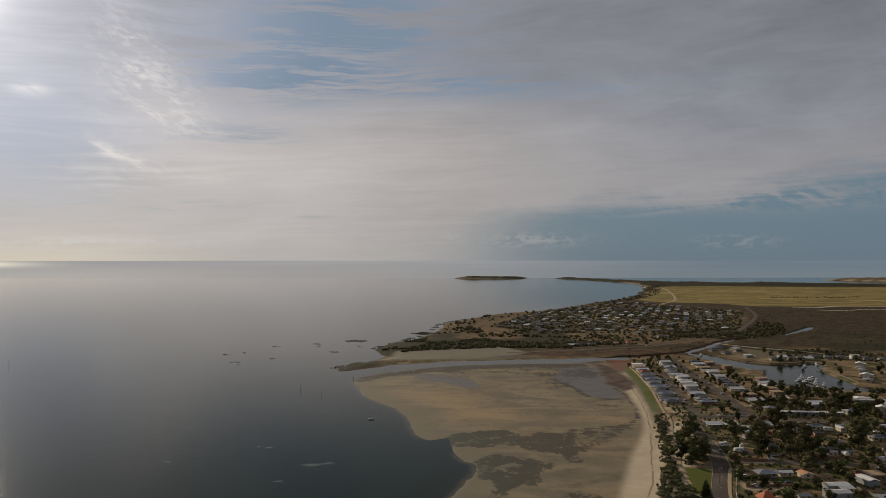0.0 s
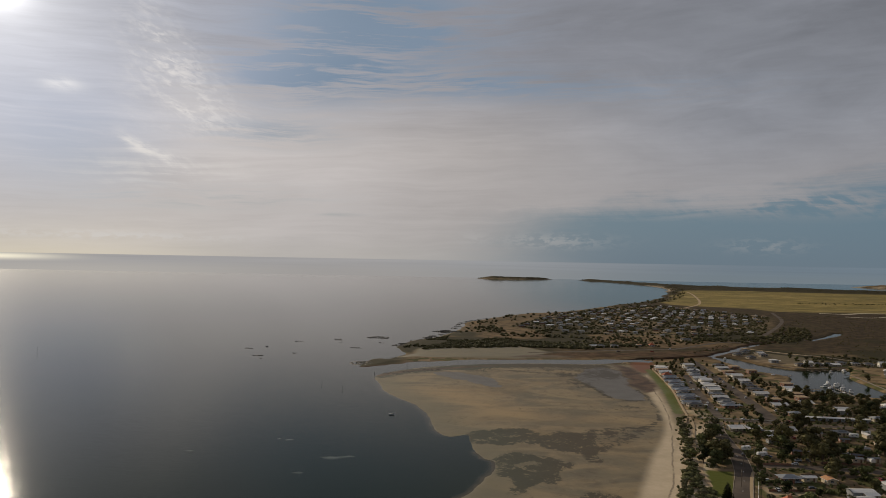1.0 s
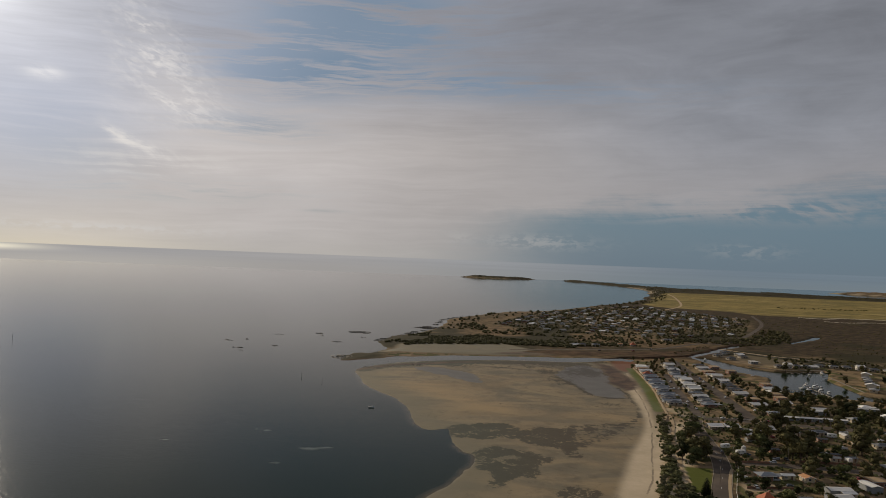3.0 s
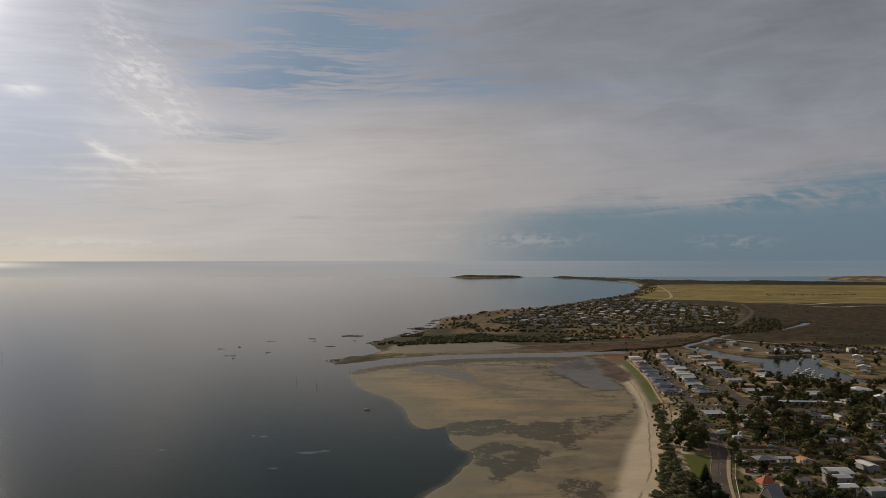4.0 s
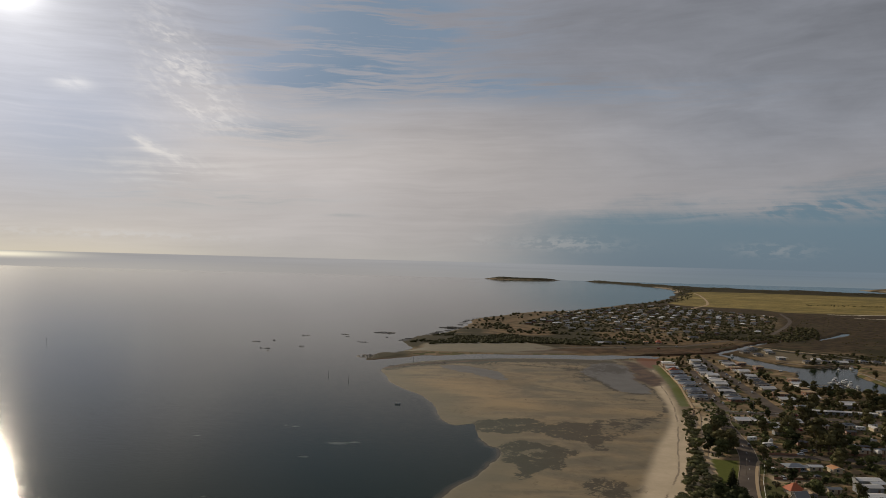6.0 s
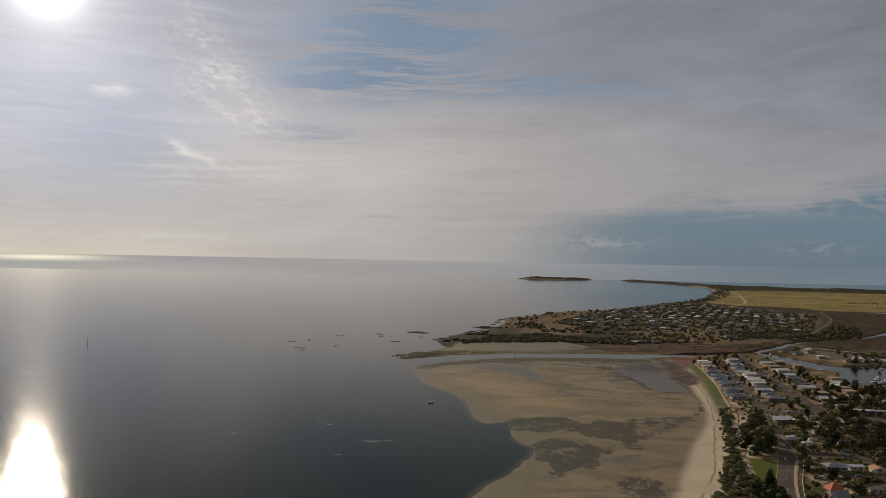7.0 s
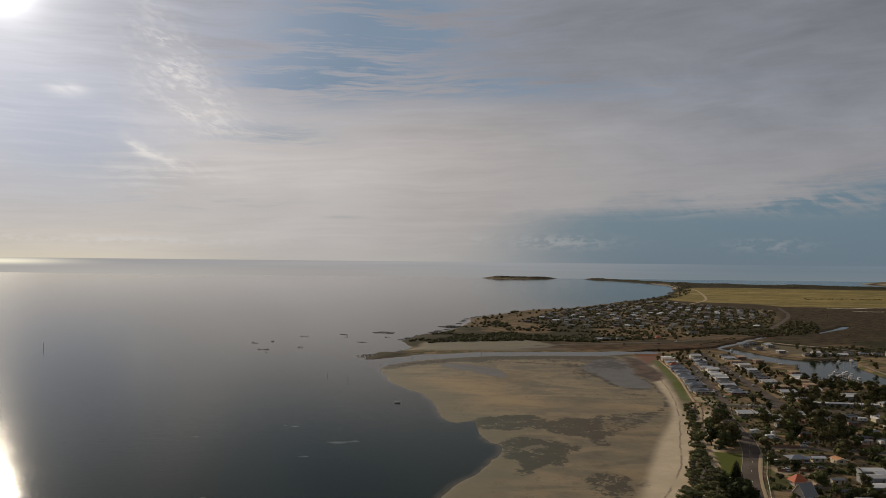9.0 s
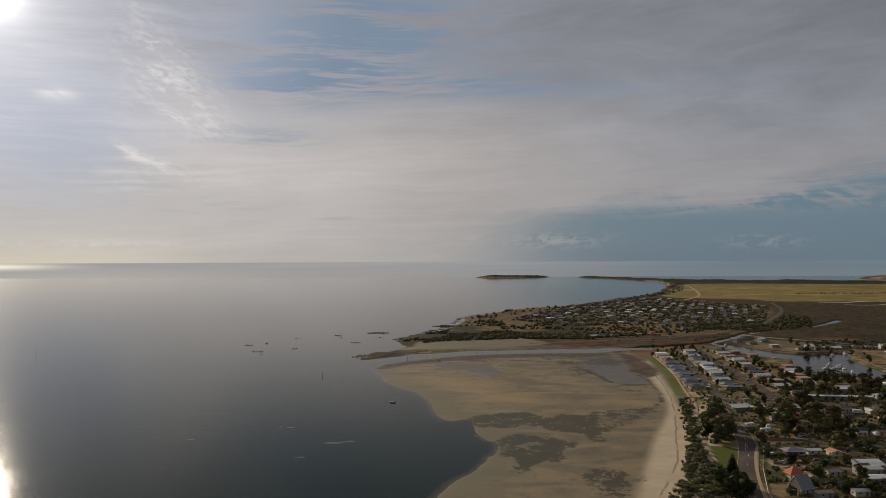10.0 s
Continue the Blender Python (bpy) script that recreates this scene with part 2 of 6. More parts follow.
M = {
    "wall_cream": paint("wall_cream", (0.52, 0.435, 0.31), 0.75, spread=0.12),
    "wall_white": paint("wall_white", (0.56, 0.525, 0.46), 0.7, spread=0.10),
    "wall_brick": paint("wall_brick", (0.28, 0.15, 0.10), 0.85, 8.0, 0.4),
    "wall_grey": paint("wall_grey", (0.30, 0.31, 0.32), 0.75, spread=0.2),
    "wall_stone": paint("wall_stone", (0.40, 0.34, 0.26), 0.85, 5.0, 0.45),
    "roof_white": roofing("roof_white", (0.70, 0.675, 0.63), spread=0.3),
    "roof_bright": roofing("roof_bright", (0.80, 0.79, 0.76), spread=0.15),
    "roof_grey": roofing("roof_grey", (0.235, 0.235, 0.23), spread=0.3),
    "roof_blue": roofing("roof_blue", (0.190, 0.208, 0.232)),
    "roof_red": roofing("roof_red", (0.38, 0.11, 0.05), 0.33, 0.8),
    "roof_tan": roofing("roof_tan", (0.34, 0.235, 0.13)),
    "roof_dark": roofing("roof_dark", (0.075, 0.075, 0.08)),
    "roof_orange": roofing("roof_orange", (0.50, 0.24, 0.10)),
    "trim": paint("trim", (0.70, 0.69, 0.66), 0.5),
    "door": paint("door", (0.16, 0.10, 0.07), 0.5),
    "asphalt": None, "concrete": paint("concrete", (0.30, 0.25, 0.18), 0.85, 2.0, 0.4, bump=0.02),
    "path": paint("path", (0.40, 0.29, 0.17), 0.9, 2.0, 0.4, bump=0.02),
    "saltpan": paint("saltpan", (0.55, 0.48, 0.36), 0.9, 0.2, 0.4),
    "bark": paint("bark", (0.13, 0.10, 0.075), 0.9, 4.0, 0.6, bump=0.03),
    "timber": paint("timber", (0.20, 0.16, 0.12), 0.85, 5.0, 0.5),
    "steel": paint("steel", (0.45, 0.46, 0.47), 0.35, metal=0.8),
    "dark_steel": paint("dark_steel", (0.035, 0.037, 0.04), 0.5),
    "rubber": paint("rubber", (0.02, 0.02, 0.02), 0.85),
    "hull_white": paint("hull_white", (0.75, 0.75, 0.74), 0.25, vary=0.1),
    "hull_blue": paint("hull_blue", (0.05, 0.09, 0.18), 0.25, vary=0.1),
    "deck": paint("deck", (0.45, 0.42, 0.37), 0.6),
    "rock": paint("rock", (0.075, 0.065, 0.055), 0.8, 0.6, 0.6, bump=0.15),
    "pale_rock": paint("pale_rock", (0.24, 0.21, 0.17), 0.85, 0.5, 0.6, bump=0.15),
}


def glass_material():
    mat, n = material("window_glass")
    n.surface(n.scale((0.03, 0.035, 0.04), n.add(0.6, n.random())), 0.08, None, 0.0, 0.6)
    return mat


def car_paint(name, colour):
    mat, n = material(name)
    n.surface(n.scale(colour, n.add(0.9, n.mul(n.noise(n.local(), 2.0), 0.2))), 0.28, None, 0.1, 0.6)
    return mat


M["glass"] = glass_material()
for cname, ccol in (("white", (0.75, 0.75, 0.74)), ("silver", (0.42, 0.43, 0.44)), ("dark", (0.03, 0.035, 0.045)), ("red", (0.30, 0.03, 0.025)), ("blue", (0.05, 0.10, 0.22))):
    M["car_" + cname] = car_paint("car_" + cname, ccol)


def asphalt():
    mat, n = material("asphalt")
    at = n.place()
    a, b = n.noise(at, 0.9, 5.0), n.noise(at, 0.08, 4.0)
    c = n.mix(n.step(b, 0.35, 0.7), (0.082, 0.065, 0.052), (0.130, 0.102, 0.080))
    c = n.mix(n.mul(n.step(a, 0.6, 0.75), 0.35), c, (0.11, 0.088, 0.068))
    n.surface(c, 0.9, n.bump(n.noise(at, 12.0, 3.0), 0.3, 0.01), 0.0, 0.12)
    return mat


M["asphalt"] = asphalt()


def leafage(name, light, dark):
    mat, n = material(name)
    isle = n.node("ShaderNodeNewGeometry").outputs["Random Per Island"]
    c = n.mix(isle, dark, light)
    c = n.scale(c, n.mul(n.add(0.7, n.mul(n.random(), 0.6)), n.add(0.7, n.mul(n.noise(n.local(), 0.9, 3.0), 0.6))))
    n.surface(c, 0.8, None, 0.0, 0.08)
    return mat


M["leaf_olive"] = leafage("leaf_olive", (0.142, 0.126, 0.053), (0.070, 0.064, 0.028))
M["leaf_green"] = leafage("leaf_green", (0.118, 0.124, 0.048), (0.058, 0.064, 0.026))
M["leaf_grey"] = leafage("leaf_grey", (0.150, 0.138, 0.075), (0.062, 0.060, 0.034))
M["leaf_dune"] = leafage("leaf_dune", (0.165, 0.160, 0.068), (0.074, 0.075, 0.033))
M["leaf_dark"] = leafage("leaf_dark", (0.055, 0.062, 0.024), (0.022, 0.028, 0.012))


def ground_material():
    mat, n = material("ground")
    at = n.place()
    n_fine, n_mid, n_big = n.noise(at, 0.5, 5.0, 0.6), n.noise(at, 0.07, 5.0, 0.6), n.noise(at, 0.012, 4.0, 0.55)
    sp = n.node("ShaderNodeSeparateXYZ")
    n.put(sp.inputs[0], at)
    ripple = n.noise(n.vec(n.mul(sp.outputs[0], 0.012), n.mul(sp.outputs[1], 0.05), 0.0), 1.0, 6.0, 0.6, 1.2)
    # town soil: dry grass, bare earth, gravel
    c = n.mix(n.step(n_mid, 0.38, 0.66), (0.125, 0.091, 0.052), (0.245, 0.170, 0.090))
    c = n.mix(n.mul(n.step(n_fine, 0.55, 0.7), 0.45), c, (0.075, 0.068, 0.030))
    lots = n.node("ShaderNodeTexVoronoi")
    lots.distance = "CHEBYCHEV"
    n.put(lots.inputs["Vector"], at), n.put(lots.inputs["Scale"], 0.085)
    tone = n.node("ShaderNodeSeparateColor")
    n.put(tone.inputs[0], lots.outputs["Color"])
    c = n.scale(c, n.add(0.6, n.mul(tone.outputs[0], 0.8)))
    c = n.mix(n.mul(n.step(tone.outputs[1], 0.72, 0.76), 0.75), c, n.mix(n_fine, (0.045, 0.06, 0.016), (0.085, 0.095, 0.03)))
    c = n.mix(n.mul(n.step(tone.outputs[2], 0.74, 0.78), 0.7), c, n.mix(n_fine, (0.22, 0.15, 0.082), (0.31, 0.225, 0.135)))
    dry = n.mix(n.step(n.add(n.mul(n_mid, 0.7), n.mul(n_fine, 0.3)), 0.4, 0.62), (0.10, 0.068, 0.036), (0.225, 0.150, 0.078))
    c = n.mix(n.attr("dry"), c, dry)
    marsh = n.mix(n.step(n_mid, 0.4, 0.65), (0.038, 0.027, 0.015), (0.082, 0.056, 0.029))
    marsh = n.mix(n.mul(n.step(n_big, 0.55, 0.7), 0.5), marsh, (0.066, 0.058, 0.026))
    c = n.mix(n.attr("marsh"), c, marsh)
    field = n.mix(n.step(ripple, 0.40, 0.62), (0.165, 0.13, 0.042), (0.32, 0.24, 0.082))
    patchy = n.noise(n.vec(n.mul(sp.outputs[0], 0.004), n.mul(sp.outputs[1], 0.012), 3.0), 1.0, 6.0, 0.62, 1.0)
    field = n.mix(n.mul(n.step(patchy, 0.52, 0.60), 0.65), field, (0.125, 0.11, 0.045))
    field = n.mix(n.mul(n.step(patchy, 0.42, 0.34), 0.6), field, (0.40, 0.31, 0.13))
    c = n.mix(n.attr("field"), c, field)
    scrub = n.mix(n_mid, (0.02, 0.019, 0.009), (0.058, 0.047, 0.021))
    c = n.mix(n.attr("scrub"), c, scrub)
    # tidal flat: wet sand, ochre bars, grey pools, weed
    bars = n.noise(n.vec(n.mul(sp.outputs[0], 0.016), n.mul(sp.outputs[1], 0.024), 7.0), 1.0, 6.0, 0.6, 1.6)
    sand = n.mix(n.step(bars, 0.34, 0.66), (0.14, 0.117, 0.076), (0.255, 0.194, 0.108))
    sand = n.mix(n.mul(n.step(n_big, 0.50, 0.62), 0.40), sand, (0.235, 0.160, 0.075))
    sand = n.mix(n.mul(n.step(n_mid, 0.50, 0.66), 0.35), sand, (0.085, 0.06, 0.034))
    stain = n.noise(n.vec(n.mul(sp.outputs[0], 0.11), n.mul(sp.outputs[1], 0.075), 11.0), 1.0, 8.0, 0.68, 1.0)
    sand = n.mix(n.mul(n.step(stain, 0.54, 0.70), 0.5), sand, (0.075, 0.053, 0.03))
    sand = n.mix(n.mul(n.step(stain, 0.46, 0.32), 0.35), sand, (0.29, 0.22, 0.125))
    sand = n.mix(n.mul(n.attr("ochre"), n.add(0.10, n.mul(bars, 0.75))), sand, (0.36, 0.245, 0.115))
    damp = n.attr("damp")
    sand = n.mix(n.mul(damp, 0.75), sand, n.mix(n_mid, (0.125, 0.112, 0.070), (0.20, 0.172, 0.105)))
    flat = n.attr("flat")
    c = n.mix(flat, c, sand)
    pool = n.step(n.add(n.attr("pool"), n.mul(n.add(n.noise(n.vec(n.mul(sp.outputs[0], 0.05), n.mul(sp.outputs[1], 0.03), 2.0), 1.0, 6.0, 0.6, 0.8), -0.5), 1.6)), 0.42, 0.62)
    c = n.mix(pool, c, n.mix(n_mid, (0.100, 0.092, 0.080), (0.155, 0.140, 0.120)))
    weed_noise = n.add(n.mul(n.noise(n.vec(n.mul(sp.outputs[0], 0.085), n.mul(sp.outputs[1], 0.06), 4.0), 1.0, 8.0, 0.68, 1.0), 0.72), n.mul(n_fine, 0.28))
    growth = n.m("MINIMUM", n.attr("weed"), 1.0)
    ragged = n.add(n.mul(n.add(weed_noise, -0.5), n.add(1.0, n.mul(growth, 1.3))), n.mul(n.add(n.noise(at, 0.22, 5.0, 0.65, 0.6), -0.5), n.add(0.35, n.mul(growth, 0.35))), n.mul(n.attr("weed"), 0.37))
    weed = n.add(n.mul(n.step(ragged, 0.08, 0.36), 0.5), n.mul(n.step(ragged, 0.20, 0.25), 0.5))
    weed_tone = n.mix(n.step(sp.outputs[0], 15.0, 75.0), n.mix(n_fine, (0.027, 0.031, 0.018), (0.048, 0.050, 0.029)), n.mix(n_fine, (0.034, 0.026, 0.013), (0.068, 0.051, 0.028)))
    c = n.mix(n.mul(weed, 0.9), c, weed_tone)
    beach = n.mix(n.step(n.add(n.mul(n_fine, 0.2), n.mul(n_mid, 0.8)), 0.3, 0.75), (0.47, 0.375, 0.25), (0.60, 0.485, 0.335))
    wrack = n.mul(n.step(n.m("ABSOLUTE", n.add(n.attr("wrack"), n.mul(n.add(n_fine, -0.5), 1.3))), 0.60, 0.20), n.step(n_mid, 0.36, 0.52), 0.62)
    beach = n.mix(wrack, beach, (0.075, 0.045, 0.03))
    c = n.mix(n.attr("beach"), c, beach)
    mud = n.mix(n.step(n_mid, 0.4, 0.62), (0.055, 0.031, 0.017), (0.115, 0.066, 0.036))
    c = n.mix(n.attr("mud"), c, mud)
    c = n.mix(n.attr("red"), c, n.mix(n_fine, (0.12, 0.050, 0.026), (0.22, 0.092, 0.048)))
    c = n.mix(n.attr("lawn"), c, n.mix(n_fine, (0.07, 0.082, 0.014), (0.115, 0.125, 0.028)))
    wet = n.m("MAXIMUM", n.mul(flat, 0.30), n.mul(pool, 0.42))
    rough = n.m("SUBTRACT", 0.92, n.mul(wet, n.add(0.8, n.mul(n_mid, 0.25))))
    n.surface(c, rough, n.bump(n.add(n_fine, n.mul(n_mid, 3.0)), 0.35, 0.12), 0.0, n.add(0.06, n.mul(wet, 0.5)))
    return mat


def sea_material():
    mat, n = material("sea_water")
    at = n.place()
    shallow = n.attr("shallow")
    sp = n.node("ShaderNodeSeparateXYZ")
    n.put(sp.inputs[0], at)
    c = n.mix(n.noise(at, 0.01, 3.0), (0.0085, 0.0155, 0.0062), (0.0130, 0.0210, 0.0085))
    patch = n.noise(n.vec(n.mul(sp.outputs[0], 0.05), n.mul(sp.outputs[1], 0.035), 4.0), 1.0, 5.0, 0.6, 0.6)
    c = n.mix(n.step(n.add(shallow, n.mul(n.add(patch, -0.5), 0.4)), 0.3, 0.8), c, (0.045, 0.045, 0.028))
    c = n.mix(n.step(shallow, 0.80, 1.0), c, (0.080, 0.066, 0.040))
    c = n.mix(n.step(n.add(n.attr("bar"), n.mul(n.add(patch, -0.5), 0.9)), 0.40, 0.95), c, (0.115, 0.128, 0.105))
    long = n.noise(n.vec(n.mul(sp.outputs[0], 0.02), n.mul(sp.outputs[1], 0.05), 0.0), 1.0, 4.0)
    ripples = n.noise(n.vec(n.mul(sp.outputs[0], 0.55), n.mul(sp.outputs[1], 0.42), 0.0), 1.0, 1.5, 0.6)
    swell = n.noise(n.vec(n.mul(sp.outputs[0], 0.10), n.mul(sp.outputs[1], 0.13), 5.0), 1.0, 2.0, 0.5)
    rough = n.add(0.062, n.mul(long, 0.02))
    chop = n.noise(n.vec(n.mul(sp.outputs[0], 1.5), n.mul(sp.outputs[1], 1.9), 2.0), 1.0, 3.0, 0.65)
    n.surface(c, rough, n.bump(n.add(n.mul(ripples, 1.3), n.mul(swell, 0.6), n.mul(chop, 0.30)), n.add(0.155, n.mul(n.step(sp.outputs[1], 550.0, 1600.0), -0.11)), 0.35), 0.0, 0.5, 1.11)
    return mat


M["ground"], M["sea"] = ground_material(), sea_material()

# ---------------------------------------------------------------- plan of the coast
UNIT = 1.25  # metres to one unit of the plan
LEVEL = 1.2  # height of the built land over the sea


def lattice(x, y, size, seed=0):
    """Smooth value noise, -1 to 1, on arrays of places."""
    u, v = np.asarray(x, float) / size, np.asarray(y, float) / size
    i, j = np.floor(u), np.floor(v)
    a, b = u - i, v - j
    a, b = a * a * (3 - 2 * a), b * b * (3 - 2 * b)

    def h(p, q):
        k = np.sin(p * 127.1 + q * 311.7 + seed * 74.7) * 43758.5453
        return (k - np.floor(k)) * 2 - 1

    return (h(i, j) * (1 - a) + h(i + 1, j) * a) * (1 - b) + (h(i, j + 1) * (1 - a) + h(i + 1, j + 1) * a) * b


def curve_through(points, n=5, closed=True):
    """A smooth line through plan points (Catmull-Rom)."""
    p = np.array(points, float)
    if closed:
        p = np.vstack([p[-1], p, p[0], p[1]])
    else:
        p = np.vstack([2 * p[0] - p[1], p, 2 * p[-1] - p[-2]])
    out = []
    for k in range(1, len(p) - 2):
        for s in np.arange(n) / n:
            a, b, c, d = p[k - 1], p[k], p[k + 1], p[k + 2]
            out.append(0.5 * (2 * b + (c - a) * s + (2 * a - 5 * b + 4 * c - d) * s**2 + (3 * b - a - 3 * c + d) * s**3))
    if not closed:
        out.append(p[-2])
    return np.array(out)


def inside(x, y, line):
    """Metres inside (+) or outside (-) a closed line."""
    best, odd = np.full(x.shape, 1e18), np.zeros(x.shape, bool)
    for (ax, ay), (bx, by) in zip(line, np.roll(line, -1, 0)):
        dx, dy = bx - ax, by - ay
        f = np.clip(((x - ax) * dx + (y - ay) * dy) / (dx * dx + dy * dy + 1e-12), 0, 1)
        best = np.minimum(best, (x - ax - f * dx) ** 2 + (y - ay - f * dy) ** 2)
        if ay != by:
            odd ^= ((ay > y) != (by > y)) & (x < dx * (y - ay) / dy + ax)
    return np.where(odd, 1, -1) * np.sqrt(best)


def beside(x, y, line, widths=None):
    """Metres from an open line, less its half width there."""
    best = np.full(x.shape, 1e9)
    widths = np.zeros(len(line)) if widths is None else widths
    for k in range(len(line) - 1):
        (ax, ay), (bx, by) = line[k], line[k + 1]
        dx, dy = bx - ax, by - ay
        f = np.clip(((x - ax) * dx + (y - ay) * dy) / (dx * dx + dy * dy + 1e-12), 0, 1)
        best = np.minimum(best, np.hypot(x - ax - f * dx, y - ay - f * dy) - (widths[k] * (1 - f) + widths[k + 1] * f))
    return best


def ramp(v, lo, hi):
    s = np.clip((v - lo) / (hi - lo), 0, 1)
    return s * s * (3 - 2 * s)


BEACH_TOP = [(52, 215), (65, 255), (74, 276), (87, 314), (104, 379), (116, 430), (123, 468), (129, 508), (135, 556), (142, 602)]
BEACH_LOW = [(136, 580), (130, 560), (124, 522), (118, 470), (111, 427), (101, 391), (86, 348), (74, 310), (63, 276), (56, 252), (42, 215)]
NORTH_COAST = [(-80, 604), (-79, 640), (-73, 662), (-62, 662), (-53, 686), (-50, 706), (-60, 735), (-62, 760), (-55, 810), (-32, 853), (-17, 894), (-7, 946), (0, 1010), (6, 1075), (40, 1159), (101, 1283),
               (158, 1329), (228, 1434), (330, 1628), (435, 1818), (545, 2101), (655, 2492), (683, 2616), (715, 2989), (660, 3450), (560, 3740), (575, 3830), (650, 3760),
               (730, 3560), (846, 3155), (1026, 2950), (1227, 2924), (1513, 2807)]
LAND = np.vstack([curve_through(NORTH_COAST, 5, False), [(2200, 2650), (5600, 2500), (5600, -5600), (200, -5600), (20, 60)],
                  curve_through(BEACH_TOP, 5, False), [(150, 640), (163, 670), (175, 690), (138, 697), (79, 685), (14, 674), (-25, 661), (-62, 632)]])
FLATS = curve_through([(-20, 200), (-10, 256), (-4, 276), (2, 288), (5, 298), (9, 309), (12, 314), (14, 330), (9, 337), (5, 348), (4, 364), (2, 381), (-5, 377), (-10, 380), (-14, 388), (-16, 404),
                       (-18, 422), (-23, 441), (-31, 462), (-43, 481), (-53, 503), (-61, 535), (-66, 562), (-54, 594), (-28, 622), (13, 645), (60, 656), (110, 660), (150, 680), (170, 660), (180, 560), (160, 200), (60, 120)], 4)
CHANNEL = curve_through([(-130, 560), (-75, 597), (-27, 645), (13, 661), (60, 671), (110, 678), (150, 692), (190, 710), (216, 722), (236, 736), (260, 767), (297, 822), (327, 854), (361, 884)], 5, False)
CHANNEL_W = np.interp(np.arange(len(CHANNEL)) / 5, range(14), [30, 12, 5.6, 3.8, 3.0, 2.8, 2.8, 2.6, 2.4, 2.6, 3.0, 4.0, 3.6, 2.0])
MARINA = curve_through([(231, 724), (245, 722), (251, 700), (258, 672), (281, 645), (320, 655), (301, 612), (295, 575), (290, 540), (300, 522), (290, 508), (265, 520), (241, 534), (240, 570), (252, 606), (236, 640), (232, 680)], 5)
POND = curve_through([(398, 897), (430, 938), (461, 975), (483, 1014)], 4, False)
ISLAND = curve_through([(58, 3800), (130, 3750), (215, 3740), (345, 3790), (425, 3840), (380, 3890), (180, 3880)], 5)
FAR_POINT = curve_through([(1690, 3370), (1790, 3500), (1950, 3400), (2250, 3180), (2500, 2950), (2350, 2850), (1960, 3120)], 5)
FIELD = curve_through([(620, 2250), (780, 2560), (1300, 2500), (2400, 2350), (2500, 1500), (1300, 1420), (780, 1450), (590, 1457), (560, 1540), (430, 1640), (500, 1900)], 4)
TOWN_FAR = [(59, 1010), (150, 1275), (330, 1545), (400, 1600), (505, 1290), (370, 960), (249, 900), (123, 930)]
WEED = curve_through([(2, 382), (10, 393), (31, 400), (38, 393), (42, 386), (48, 396), (55, 392), (62, 395), (66, 402), (76, 405), (92, 412), (105, 424), (97, 403), (85, 380), (70, 359),
                      (62, 348), (62, 336), (54, 337), (53, 349), (43, 355), (36, 362), (29, 368), (20, 362), (11, 365), (5, 363)], 3)
WEED_B = curve_through([(15, 341), (22, 351), (27, 349), (34, 344), (41, 340), (48, 333), (45, 324), (40, 318), (39, 302), (32, 300), (28, 299), (24, 291), (19, 283), (17, 289), (20, 300), (20, 309), (16, 312), (14, 322)], 3)
WEED_C = curve_through([(45, 285), (52, 292), (60, 287), (57, 270), (53, 256), (43, 262)], 3)
MUD = curve_through([(126, 662), (136, 640), (139, 606), (136, 557), (130, 532), (120, 520), (119, 546), (123, 590), (126, 616)], 4)
RED_EARTH = curve_through([(143, 664), (156, 690), (166, 686), (156, 640), (143, 612), (139, 635)], 3)
FOOT_WEED = curve_through([(116, 528), (119, 504), (118, 481), (115, 457), (109, 429)], 4, False)
BANK_N = curve_through([(40, 692), (94, 730), (146, 733), (176, 746), (232, 772), (276, 830), (284, 824), (258, 786), (232, 750), (205, 718), (170, 716), (140, 706), (95, 696)], 3)
BANK_E = np.array([(290, 762), (314, 740), (330, 705), (284, 668), (257, 690), (262, 740)], float)
YARD = np.array([(117, 304), (138, 301), (133, 289), (114, 292)], float)
SLAB = np.array([(61, 276), (65, 285), (67, 280), (64, 272)], float)
POOL = curve_through([(84, 588), (98, 622), (114, 642), (124, 620), (122, 584), (117, 541), (117, 510), (113, 491), (102, 491), (94, 500), (91, 529), (86, 556)], 4)
POOL_B = curve_through([(-24, 586), (-11, 596), (11, 582), (24, 561), (25, 529), (14, 532), (2, 549), (-14, 564)], 4)
POOL_LINE = curve_through([(86, 552), (91, 528), (94, 499), (102, 490), (115, 489)], 4, False)
SPIT_S = curve_through([(-64, 567), (-50, 588), (-20, 612), (20, 633), (60, 641), (110, 645)], 4, False)
NORTH_SAND = curve_through([(-56, 676), (-47, 697), (-41, 738), (-18, 757), (20, 780), (49, 784), (64, 766), (80, 731), (70, 712), (100, 700), (42, 682), (-17, 677)], 4)
PROM_LAWN = curve_through([(150, 630), (145, 586), (138, 528), (131, 487), (124.5, 449)], 5, False)
LAWN = np.array([(101, 324), (112, 322), (102, 290), (93, 286)], float)
COURT = np.array([(129, 458), (139, 456), (141, 432), (132, 430)], float)
SCRUB_N = curve_through([(-66, 765), (-54, 718), (-25, 746), (45, 793), (125, 775), (140, 800), (100, 830), (20, 852), (-30, 852), (-54, 812)], 4)


